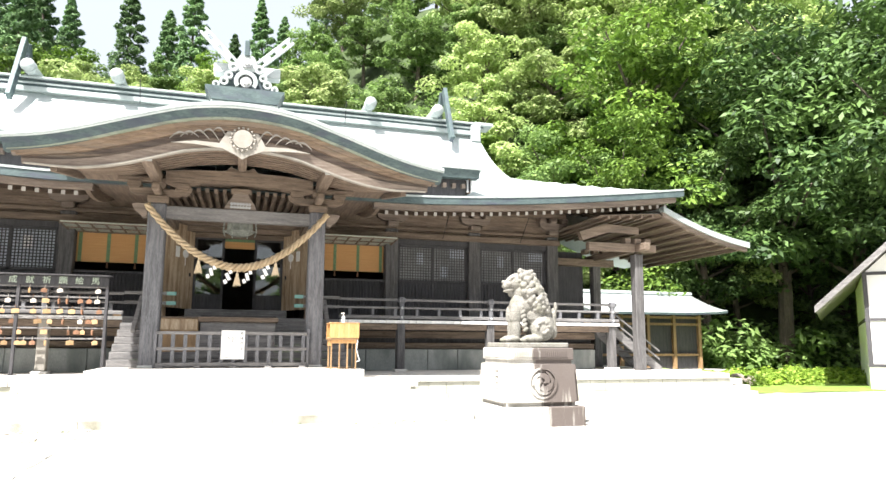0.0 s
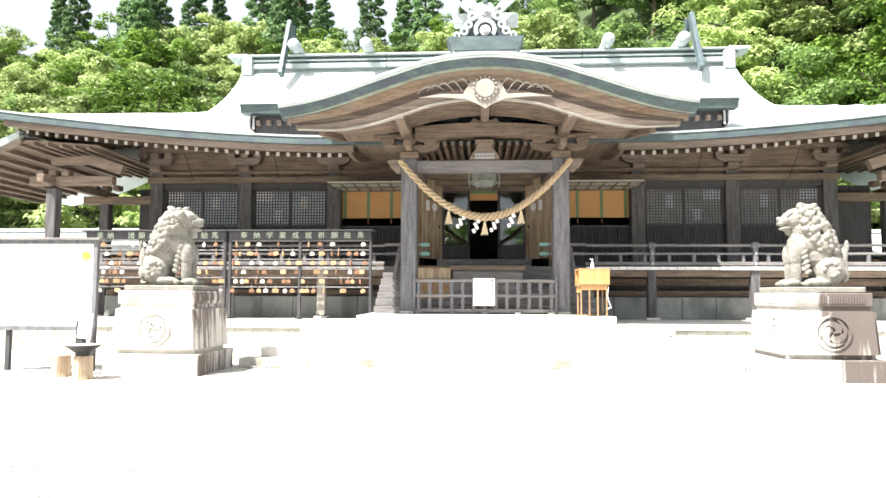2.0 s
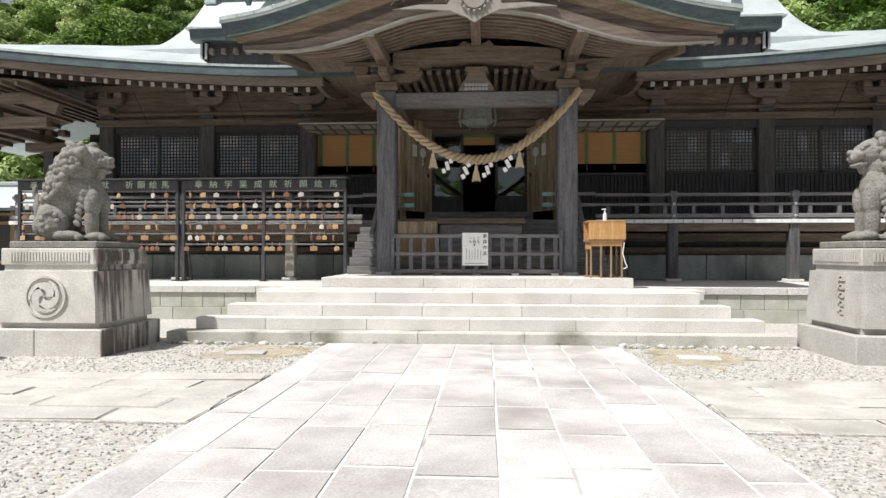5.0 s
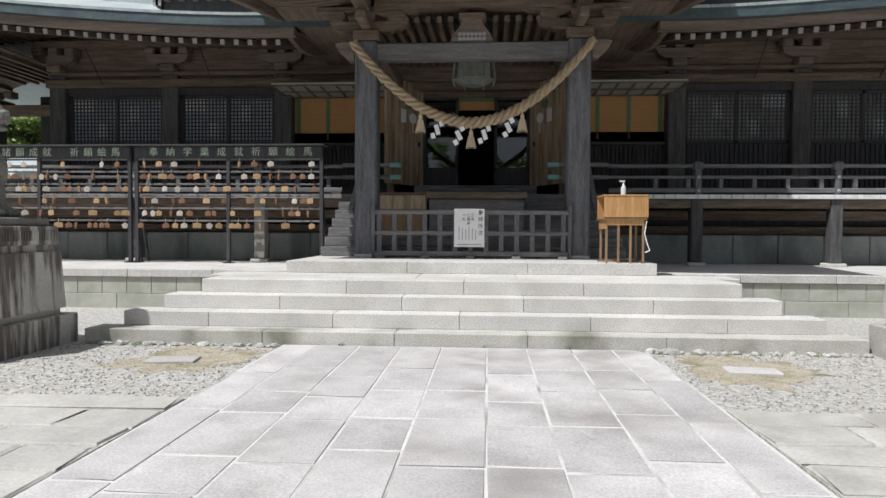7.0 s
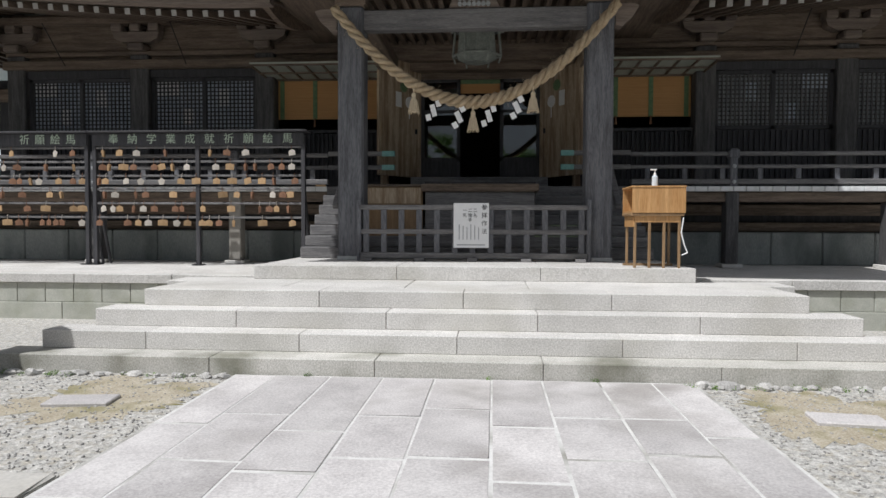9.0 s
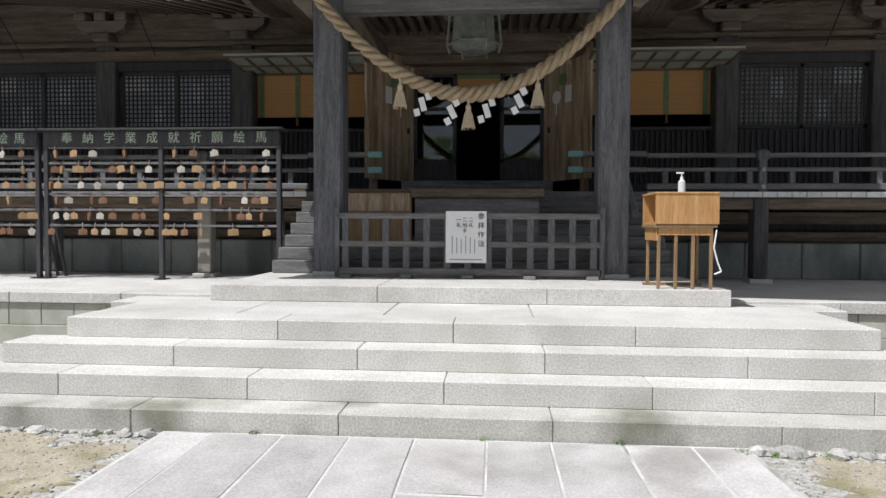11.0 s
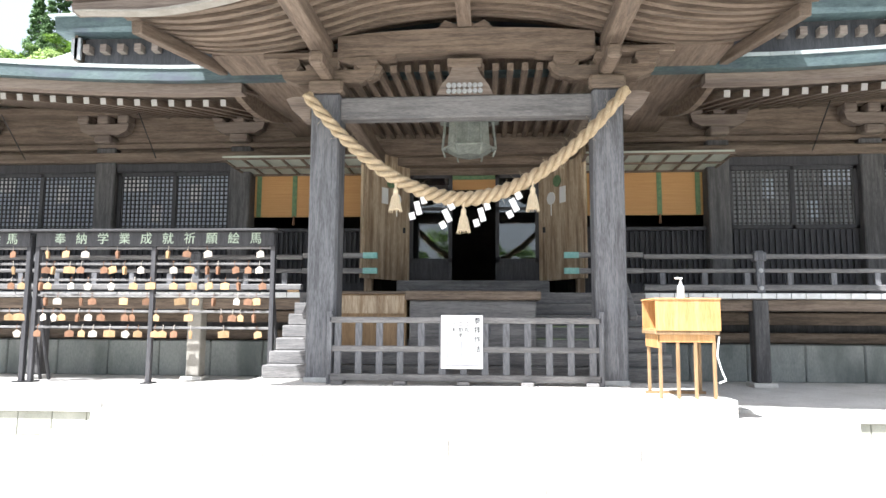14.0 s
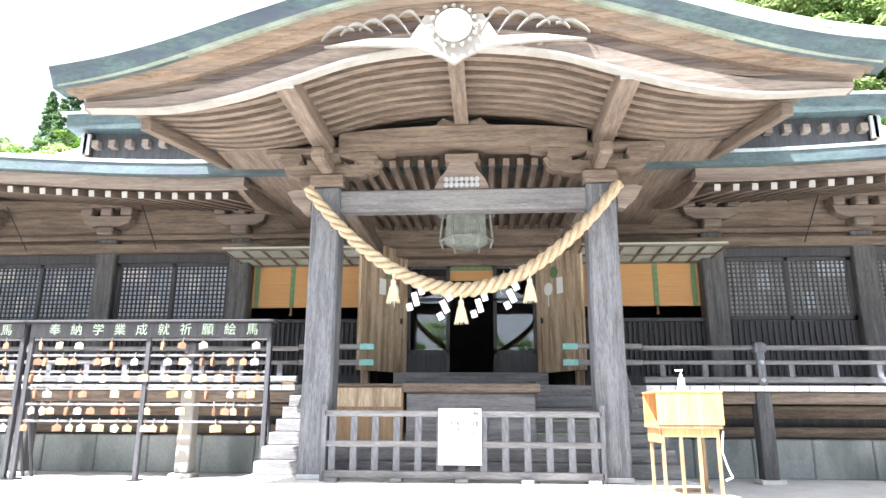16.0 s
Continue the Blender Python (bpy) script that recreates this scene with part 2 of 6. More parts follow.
SOIL = surface("bare_mossy_soil", (0.26, 0.22, 0.15), (0.52, 0.47, 0.38), 0.95, 3, 60, 0.7, stain=(0.16, 0.15, 0.04), amount=0.8, grain=0.6, edge=0.13)
PEBBLE = surface("loose_pebbles", (0.3, 0.29, 0.275), (0.55, 0.535, 0.51), 0.9, 20, 80, 0.3, vary=0.35)
GRASS = surface("mown_grass", (0.09, 0.15, 0.025), (0.2, 0.3, 0.05), 0.9, 2, 40, 0.6)
EARTH = surface("forest_floor", (0.02, 0.035, 0.012), (0.06, 0.09, 0.03), 0.95, 0.8, 8, 0.8)
PLASTER = surface("white_plaster", (0.74, 0.74, 0.73), (0.82, 0.82, 0.8), 0.85, 2, 30, 0.1)
BLIND = surface("bamboo_blind", (0.42, 0.21, 0.075), (0.56, 0.32, 0.125), 0.6, 5, 60, 0.3, stretch=(0.2, 0.2, 12))
GREEN_TAPE = surface("green_brocade_tape", (0.08, 0.16, 0.09), (0.2, 0.28, 0.14), 0.8, 20, 60, 0.1)
# pale painted board ends, whitened further to carry the brightness of the lit edge
WHITE_EDGE = surface("pale_board_end_brightened_as_lit", (0.7, 0.7, 0.7), (0.84, 0.84, 0.83), 0.6, 10, 50, 0.1, vary=0.05, stain=(0.5, 0.5, 0.48), amount=0.4)
# lattice panes: reflected sky put into the base colour, strong left, faint right
LATTICE_BACK = surface("pane_with_painted_sky_reflection", (0.4, 0.45, 0.53), (0.62, 0.67, 0.75), 0.25, 1.5, 20, 0.02)
LATTICE_DIM = surface("pane_with_faint_painted_reflection", (0.15, 0.16, 0.17), (0.34, 0.35, 0.36), 0.4, 1.5, 20, 0.02)
PALE_PANEL = surface("pale_shutter_paper", (0.38, 0.42, 0.36), (0.5, 0.52, 0.45), 0.8, 4, 30, 0.05)
ROPE = surface("rice_straw_rope", (0.3, 0.225, 0.135), (0.5, 0.4, 0.27), 0.9, 8, 70, 0.6, stretch=(1, 3, 1), vary=0.1, depth=0.015)
STRAW = surface("pale_straw", (0.5, 0.4, 0.27), (0.72, 0.62, 0.45), 0.9, 20, 80, 0.4, stretch=(4, 4, 0.5))
PAPER = surface("white_paper", (0.8, 0.8, 0.8), (0.86, 0.86, 0.85), 0.8, 6, 40, 0.03)
INK = surface("black_ink", (0.03, 0.03, 0.035), (0.06, 0.06, 0.065), 0.7, 8, 40, 0.0)
GREY_INK = surface("faint_grey_ink", (0.3, 0.3, 0.32), (0.4, 0.4, 0.42), 0.7, 8, 40, 0.0)
SIGN_PAINT = surface("pale_green_sign_paint", (0.42, 0.52, 0.4), (0.6, 0.68, 0.55), 0.7, 12, 50, 0.05)
EMA_WOOD = surface("plain_plaque_wood", (0.3, 0.18, 0.085), (0.45, 0.31, 0.17), 0.6, 6, 40, 0.1, vary=0.25)
EMA_BROWN = surface("reddish_plaque_wood", (0.15, 0.075, 0.042), (0.26, 0.14, 0.082), 0.6, 6, 40, 0.1, vary=0.25)
EMA_PALE = surface("bleached_plaque_wood", (0.36, 0.32, 0.27), (0.52, 0.48, 0.42), 0.7, 6, 40, 0.1, vary=0.2)
YELLOW = surface("yellow_mark", (0.75, 0.68, 0.04), (0.82, 0.75, 0.06), 0.6, 8, 40, 0.0)
TEAL = surface("teal_copper_cap", (0.14, 0.32, 0.3), (0.26, 0.46, 0.42), 0.6, 12, 50, 0.2, metal=0.2)
# near-black colour carries the shade of the room behind the doors
DARKNESS = surface("wood_coloured_as_unlit", (0.02, 0.018, 0.017), (0.045, 0.04, 0.036), 0.8, 3, 20, 0.1)
GROUND_STONE = surface("grey_boulder", (0.12, 0.1, 0.085), (0.3, 0.26, 0.22), 0.95, 3, 30, 0.6)
BARK = surface("grey_brown_bark", (0.06, 0.05, 0.04), (0.15, 0.125, 0.1), 0.95, 2, 20, 0.8, stretch=(2, 2, 0.4), depth=0.04)
LEAF_MID = leafy("fresh_broadleaf", (0.06, 0.115, 0.032), (0.22, 0.33, 0.1))
# pale flowering sprays, lightened further with the haze of the far hillside
LEAF_PALE = leafy("flowering_leaf_paled_by_haze", (0.15, 0.23, 0.06), (0.44, 0.53, 0.22))
LEAF_LIME = leafy("lime_green_leaf", (0.04, 0.09, 0.016), (0.17, 0.27, 0.045), 0.3)
LEAF_DEEP = leafy("deep_green_leaf", (0.022, 0.05, 0.016), (0.1, 0.17, 0.045), 0.2)
# cedar green with aerial haze mixed into the colour
LEAF_DARK = leafy("cedar_needle_paled_by_haze", (0.06, 0.125, 0.055), (0.22, 0.34, 0.15), 0.3)
LEAF_LOW = leafy("undergrowth_leaf", (0.08, 0.15, 0.02), (0.28, 0.4, 0.06))

GLASS = bpy.data.materials.new("window_glass")
GLASS.use_nodes = True
gb = GLASS.node_tree.nodes["Principled BSDF"]
gb.inputs["Base Color"].default_value = (0.75, 0.82, 0.82, 1)
gb.inputs["Roughness"].default_value, gb.inputs["Transmission Weight"].default_value, gb.inputs["IOR"].default_value = 0.01, 1.0, 1.8
gb.inputs["Specular IOR Level"].default_value = 1.0
CLEAR = surface("cloudy_clear_plastic", (0.6, 0.66, 0.7), (0.7, 0.76, 0.8), 0.25, 6, 40, 0.0)


# ---- mesh helpers ----
def bx(bm, x0, x1, y0, y1, z0, z1, bevel=0.0, m=None):
    """A box in bm between the given bounds, its edges bevelled."""
    r = bmesh.ops.create_cube(bm, size=1.0)["verts"]
    for v in r:
        v.co = Vector(((x0 + x1) / 2 + v.co.x * (x1 - x0), (y0 + y1) / 2 + v.co.y * (y1 - y0), (z0 + z1) / 2 + v.co.z * (z1 - z0)))
    if bevel:
        es = list({e for v in r for e in v.link_edges})
        r = list({v for f in bmesh.ops.bevel(bm, geom=es, offset=bevel, segments=1, affect="EDGES")["faces"] for v in f.verts} | {v for v in r if v.is_valid})
    if m is not None:
        bmesh.ops.transform(bm, matrix=m, verts=[v for v in r if v.is_valid])
    return bm


def box(x0, x1, y0, y1, z0, z1, bevel=0.0, m=None):
    return bx(bmesh.new(), x0, x1, y0, y1, z0, z1, bevel, m)


def rod(bm, a, b, r0, r1=None, n=10):
    """A tapered round bar from a to b."""
    a, b = Vector(a), Vector(b)
    d = b - a
    bmesh.ops.create_cone(bm, cap_ends=True, segments=n, radius1=r0, radius2=r0 if r1 is None else r1, depth=d.length, matrix=Matrix.Translation((a + b) / 2) @ d.to_track_quat("Z", "Y").to_matrix().to_4x4())
    return bm


def ball(bm, c, r, u=12, v=8, m=None):
    """An ellipsoid at c with the radii r."""
    bmesh.ops.create_uvsphere(bm, u_segments=u, v_segments=v, radius=1.0, matrix=Matrix.Translation(c) @ (m or Matrix()) @ Matrix.Diagonal((*r, 1)))
    return bm


def prism(bm, pts, y0, y1):
    """A flat outline in x and z, given thickness from y0 to y1."""
    a = [bm.verts.new((x, y0, z)) for x, z in pts]
    b = [bm.verts.new((x, y1, z)) for x, z in pts]
    bm.faces.new(a)
    bm.faces.new(b[::-1])
    for i in range(len(pts)):
        j = (i + 1) % len(pts)
        bm.faces.new((a[j], a[i], b[i], b[j]))
    bmesh.ops.recalc_face_normals(bm, faces=bm.faces)
    return bm


def grid(bm, us, vs, fn, thick=None):
    """A sheet of fn(u, v) points; with thick also the same sheet moved by that vector, closed round the rim."""
    top = [[bm.verts.new(fn(u, v)) for v in vs] for u in us]
    low = [[bm.verts.new(Vector(fn(u, v)) + Vector(thick)) for v in vs] for u in us] if thick else None
    nu, nv = len(us), len(vs)
    for i in range(nu - 1):
        for j in range(nv - 1):
            bm.faces.new((top[i][j], top[i + 1][j], top[i + 1][j + 1], top[i][j + 1]))
            if low:
                bm.faces.new((low[i][j], low[i][j + 1], low[i + 1][j + 1], low[i + 1][j]))
    if low:
        rim = [(i, 0) for i in range(nu)] + [(nu - 1, j) for j in range(1, nv)] + [(i, nv - 1) for i in range(nu - 2, -1, -1)] + [(0, j) for j in range(nv - 2, 0, -1)]
        for (i, j), (k, l) in zip(rim, rim[1:] + rim[:1]):
            bm.faces.new((top[i][j], low[i][j], low[k][l], top[k][l]))
    bmesh.ops.recalc_face_normals(bm, faces=bm.faces)
    return bm


def span(a, b, n):
    return [a + (b - a) * i / n for i in range(n + 1)]


def mesh_of(name, bm, material, smooth=False):
    me = bpy.data.meshes.new(name)
    bm.to_mesh(me)
    bm.free()
    me.materials.append(material)
    if smooth:
        me.polygons.foreach_set("use_smooth", [True] * len(me.polygons))
    return me


def part(name, bm, material, parent, label="", smooth=False, m=None):
    """One mesh object under a thing or a part; m places it in its thing."""
    ob = new(name, bm if isinstance(bm, bpy.types.Mesh) else mesh_of(name, bm, material, smooth))
    ob.parent = parent
    if m is not None:
        ob.matrix_basis = m
    return tagged(ob, label)


def thing(name, label, category, group="", m=None, kind=""):
    ob = new(name)
    ob.empty_display_size = 0.2
    if m is not None:
        ob.matrix_basis = m
    return tagged(ob, label, category, group, kind)


def solid(name, bm, material, label, category, group="", kind="", m=None, smooth=False):
    """A thing that is one mesh."""
    ob = new(name, bm if isinstance(bm, bpy.types.Mesh) else mesh_of(name, bm, material, smooth))
    if m is not None:
        ob.matrix_basis = m
    return tagged(ob, label, category, group, kind)


AX = 0.04  # the shrine's axis


# ---- ground ----
def hill_height(x, y):
    """The wooded slope behind and beside the shrine."""
    back = max(0.0, y - 15.0)
    side = max(0.0, abs(x - 4) - 27.0)
    back *= 0.74 + 0.26 * max(0.0, min((x - 4.0) / 9.0, 1.0)) + 0.03 * max(0.0, min(x, 30.0))
    h = 0.86 * back - 0.0036 * back * back if back < 70 else 42.5
    h = max(h, 0.5 * side if y > -8 else 0.0)
    return min(h, 44.0) + (noise.noise(Vector((x * 0.07, y * 0.07, 0.3))) * 1.2 if h > 0.5 else 0.0)


bm = bmesh.new()
grid(bm, span(-150, 150, 100), span(-70, 150, 74), lambda x, y: (x, y, hill_height(x, y) - (0.0 if y < 12 and abs(x) < 26 else 0.03)))
hill = solid("ground", bm, EARTH, "dark forest floor of the steep wooded hillside", "ground", kind="structure", smooth=True)
bm = bmesh.new()
grid(bm, span(-26, 20.5, 12), span(-60, 12.5, 18), lambda x, y: (x, y, 0.008))
solid("gravel_court", bm, GRAVEL, "pale grey gravel forecourt with bare patches of soil", "ground", kind="structure")
bm = bmesh.new()
grid(bm, span(13.2, 40, 24), span(0.2, 15, 16), lambda x, y: (x, y, 0.03 + 0.05 * noise.noise(Vector((x, y, 0)))))
solid("lawn", bm, GRASS, "bright green grass verge beside the shrine platform", "grass", kind="structure")

# ---- stone steps ----
R = 0.17
STEP = [(4.34, -3.95), (4.05, -3.63), (3.71, -3.31), (3.37, -2.99), (2.70, -1.60)]
STEP_JOINTS = [(-2.21, -0.71, 0.765, 2.265), (-2.97, -1.48, 0.0, 1.5, 3.02), (-2.21, -0.71, 0.757, 2.277), (-1.457, 0.028, 1.51), (-0.856, 0.904)]
steps = thing("stone_steps", "five broad pale granite steps with mossy joints", "steps", m=pose(AX, -3.95, 0))
for i, ((w, y), joints) in enumerate(zip(STEP, STEP_JOINTS)):
    back = STEP[i + 1][1] + 0.06 if i < 4 else 0.6
    xs = [-w] + [j - AX for j in joints] + [w]
    for a, b in zip(xs, xs[1:]):
        deep = (back if i != 3 else y + 0.42) - y
        part("step_stone", box(a + 0.0025, b - 0.0025, y + 3.95, y + 3.95 + deep, R * i + (0.0 if i else -0.1), R * (i + 1), 0.006), GRANITE_LOW if i < 1 else GRANITE, steps)
    if i in (3, 4):
        n = 5 if i == 3 else 4
        ys = span(y + 0.42 if i == 3 else back, 0.55 if i == 3 else 2.2, 2)
        if i == 3:
            ys = [y + 0.42, y + 0.95, -1.52]
            for ya, yb in zip(ys, ys[1:]):
                for a, b in zip(span(-w, w, n), span(-w, w, n)[1:]):
                    part("landing_stone", box(a + 0.004, b - 0.004, ya + 3.95 + 0.003, yb + 3.95, R * i, R * (i + 1) - 0.002, 0.006), GRANITE, steps)

# ---- stone platform under the hall ----
PZ = 0.655
base = thing("stone_platform", "low stone platform with granite coping and greenish block courses", "platform", m=pose(AX, -0.75, 0), kind="structure")
part("platform_core", box(-12.9, 12.9, 0.06, 13.0, 0.0, PZ - 0.14), BLOCK, base)
part("platform_floor", box(-12.9, 12.9, 0.36, 13.0, PZ - 0.14, PZ - 0.005), GRANITE, base, "worn grey stone floor in the shade of the eaves")
for s in (-1, 1):
    for a in span(2.75, 12.75, 7)[:-1]:
        part("coping_stone", box(min(s * a, s * (a + 1.42)), max(s * a, s * (a + 1.42)), -0.02, 0.36, PZ - 0.13, PZ, 0.008), GRANITE, base)
    for row in range(2):
        x = 2.7 + 0.25 * row
        while x < 12.6:
            wid = (0.42, 0.95)[row]
            z0, z1 = ((0.25, 0.52), (0.0, 0.245))[row]
            part("block", box(min(s * x, s * (x + wid)) + 0.004, max(s * x, s * (x + wid)) - 0.004, 0.02 - 0.02 * row, 0.08, z0, z1, 0.006), BLOCK, base)
            x += wid
    part("side_slab", box(min(s * 2.72, s * 3.95), max(s * 2.72, s * 3.95), -0.61, -0.025, PZ - 0.2, PZ - 0.03, 0.008), GRANITE, base)
    part("side_slab", box(min(s * 2.72, s * 3.85), max(s * 2.72, s * 3.85), -0.55, -0.03, 0.0, PZ - 0.205), BLOCK, base)
for k in range(3):
    part("end_step", box(12.92, 13.25 + 0.25 * k, 0.1, 0.9, 0.36 - 0.17 * k, 0.5 - 0.17 * k, 0.01), GRANITE, base)


# ---- shrine hall: shared curves ----
def eave_z(x):
    return 5.22 + 0.0304 * max(0.0, abs(x) - 4.0) ** 1.5


def curve(points):
    """A smooth function through a few points of a symmetric curve."""
    def at(x):
        x = abs(x)
        for (x0, z0), (x1, z1) in zip(points, points[1:]):
            if x <= x1 or (x1, z1) == points[-1]:
                i = points.index((x0, z0))
                m0 = 0.0 if i == 0 else (z1 - points[i - 1][1]) / (x1 - points[i - 1][0])
                nxt = points[i + 2] if i + 2 < len(points) else (x1, z1)
                m1 = (nxt[1] - z0) / (nxt[0] - x0)
                h = x1 - x0
                u = (x - x0) / h
                return (2 * u**3 - 3 * u**2 + 1) * z0 + (u**3 - 2 * u**2 + u) * h * m0 + (-2 * u**3 + 3 * u**2) * z1 + (u**3 - u**2) * h * m1
    return at


KH_TOP = curve([(0, 6.12), (1, 6.02), (2, 5.72), (3, 5.38), (3.6, 5.22), (4.2, 5.12)])
KH_LOW = curve([(0, 5.27), (1, 5.17), (1.7, 4.95), (2.3, 4.77), (3, 4.66), (3.75, 4.68)])
KY = -2.45

hall = thing("shrine_hall", "large weathered timber shrine hall with green copper roofs", "shrine", m=pose(AX, 0, 0), kind="")

# roofs
bm = bmesh.new()
xs = span(-12.7, 12.7, 64)
ys = span(0.75, 12.0, 24)
def skirt(x, y):
    d = max(0.0, min(y - 0.75, 12.7 - abs(x), 12.0 - y))
    return (x, y, eave_z(x) + 0.34 * d + 0.012 * d * d)
grid(bm, xs, ys, skirt, (0, 0, -0.05))
lower_roof = part("lower_roof", bm, COPPER, hall, "sweeping lower roof of pale green copper", True)
bm = bmesh.new()
grid(bm, xs, [0.0, 1.0], lambda x, v: (x, 0.72, eave_z(x) + 0.02 - 0.2 * v), (0, 0.16, 0))
part("eave_band", bm, COPPER_EDGE, lower_roof, "dark green copper eave band")
lx = span(-12.7, 12.7, 80)
for a, b in zip(lx, lx[1:]):
    bm = bmesh.new()
    grid(bm, span(a + 0.004, b - 0.004, 1), [0.0, 1.0], lambda x, v: (x, 0.70, eave_z(x) + 0.045 - 0.05 * v), (0, 0.3, 0))
    part("lip_tile", bm, COPPER_LIP, lower_roof)
for s in (-1, 1):
    bm = bmesh.new()
    grid(bm, span(3.3, 12.5, 30), [0.0, 1.0], lambda x, v: (s * x, 0.84, eave_z(x) - 0.185 - 0.14 * v), (0, 0.2, 0))
    part("eave_board", bm, WOOD_FASCIA, hall, "pale weathered eave board")
    bm = bmesh.new()
    grid(bm, span(3.3, 12.5, 30), [0.0, 1.0], lambda x, v: (s * x, 1.02 + 3.2 * v, eave_z(x) - 0.26 + min(0.74 * v, 0.3 * (12.7 - x))), (0, 0, 0.04))
    part("soffit", bm, WOOD_Y, hall)
    bm = bmesh.new()
    grid(bm, span(9.9, 12.5, 8), [0.0, 1.0], lambda x, v: (s * x, 4.23 + 7.2 * v, eave_z(x) - 0.26 + min(0.74, 0.3 * (12.7 - x))), (0, 0, 0.04))
    part("rear_soffit", bm, WOOD_Y, hall)
    rafter = mesh_of("rafter", box(-0.04, 0.04, 0.0, 3.0, -0.05, 0.05), WOOD_Y)
    cap = mesh_of("rafter_cap", box(-0.043, 0.043, -0.012, 0.004, -0.05, 0.05), WHITE_CAP)
    for i in range(33):
        x = 3.7 + 0.27 * i
        fan = max(0.0, x - 9.5) * 0.05
        m = pose(s * x, 1.17, eave_z(x) - 0.37, 13 * min(1.0, (12.9 - x) / 3.4), 0, s * fan * 57 * 0.35)
        r = part("rafter", rafter, None, hall, m=m)
        part("rafter_cap", cap, None, r)
    # gable board that closes the lower eave beside the porch
    part("eave_end_board", prism(bmesh.new(), [(s * 3.45, 4.94), (s * 3.58, 4.94), (s * 3.58, 5.22), (s * 3.45, 5.22)], 0.96, 1.0), METAL_GREY, hall, "pierced metal end plate")
    bm = bmesh.new()
    grid(bm, span(0, 1, 8), [0, 1], lambda u, v: (s * (3.5 - 0.28 * u * u), 1.0 + 2.2 * u, 4.92 + 0.35 * v * (1 - 0.3 * u) + 0.27 * u - 0.2 * math.sin(math.pi * u)), (s * -0.1, 0, 0))
    part("curved_tie", bm, WOOD_X, hall)

# upper gable roof
bm = bmesh.new()
def gable(s_, v):
    u = 1 - abs(v)
    half = 8.12 + 0.7 * (1 - u) ** 2
    return (s_ * half, 6.3 + v * 3.1, 6.45 + 2.55 * u**1.45)
grid(bm, span(-1, 1, 24), span(-1, 1, 24), gable, (0, 0, -0.22))
upper_roof = part("upper_roof", bm, COPPER, hall, "steep upper roof of sunlit pale copper")
bm = bmesh.new()
for y in (3.25, 9.35):
    bx(bm, -8.4, 8.4, min(y, 6.3), max(y, 6.3), 6.0, 6.25)
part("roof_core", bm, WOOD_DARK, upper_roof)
for i, (w, z0, z1) in enumerate(((0.34, 8.85, 9.0), (0.26, 9.0, 9.1), (0.3, 9.1, 9.16), (0.22, 9.16, 9.26), (0.36, 9.26, 9.32))):
    part("ridge_course", box(-8.05 - 0.05 * i, 8.1 + 0.05 * i, 6.3 - w, 6.3 + w, z0, z1, 0.01), COPPER_EDGE if i in (1, 3) else COPPER_LIP, upper_roof)
for s in (-1, 1):
    part("ridge_end", box(min(s * 7.75, s * 8.1), max(s * 7.75, s * 8.1), 5.88, 6.72, 8.6, 9.22, 0.02), COPPER_LIP, upper_roof)
    part("ridge_tip", box(min(s * 7.9, s * 8.6), max(s * 7.9, s * 8.6), 5.92, 6.68, 9.225, 9.345, 0.02), COPPER_LIP, upper_roof)
for x in (-6.25, -3.85, 4.02, 6.4):
    bm = bmesh.new()
    rod(bm, (x, 5.55, 9.5), (x, 7.05, 9.5), 0.17, n=16)
    for y in (5.54, 5.75):
        rod(bm, (x, y, 9.5), (x, y + 0.06, 9.5), 0.2, n=16)
    part("ridge_billet", bm, COPPER_LIP, upper_roof, "round copper-clad ridge billet", True)
for x in (-6.55, 6.8):
    bm = bmesh.new()
    bx(bm, x - 0.07, x + 0.07, -0.14, 0.14, 0, 2.35, 0.015, Matrix.Translation((0, 5.2, 8.35)) @ pose(0, 0, 0, -24, 0, 0))
    bx(bm, x - 0.07, x + 0.07, -0.14, 0.14, 0, 2.35, 0.015, Matrix.Translation((0, 7.4, 8.35)) @ pose(0, 0, 0, 24, 0, 0))
    part("crossed_finial", bm, COPPER_EDGE, upper_roof, "dark copper crossed roof finial")

# wing of the porch roof
bm = bmesh.new()
def wing(x, v):
    y = 0.84 + 4.2 * v
    return (x, y, 6.12 + 0.05 * (abs(x) / 6.25) ** 4 + 0.8 * v + 0.42 * v * v)
grid(bm, span(-6.25, 6.25, 24), span(0, 1, 10), wing, (0, 0, -0.06))
porch_roof = part("porch_roof", bm, COPPER, hall, "pale copper roof of the projecting porch")
bm = bmesh.new()
grid(bm, span(-6.22, 6.22, 24), [0, 1], lambda x, v: (x, 0.82 + 0.05 * v, 6.12 - 0.27 * v + 0.05 * (abs(x) / 6.25) ** 4), (0, 0.3, 0))
part("wing_band", bm, COPPER_EDGE, porch_roof)
bm = bmesh.new()
bx(bm, -6.3, 6.3, 0.79, 1.2, 6.115, 6.15)
part("wing_lip", bm, COPPER_LIP, porch_roof)
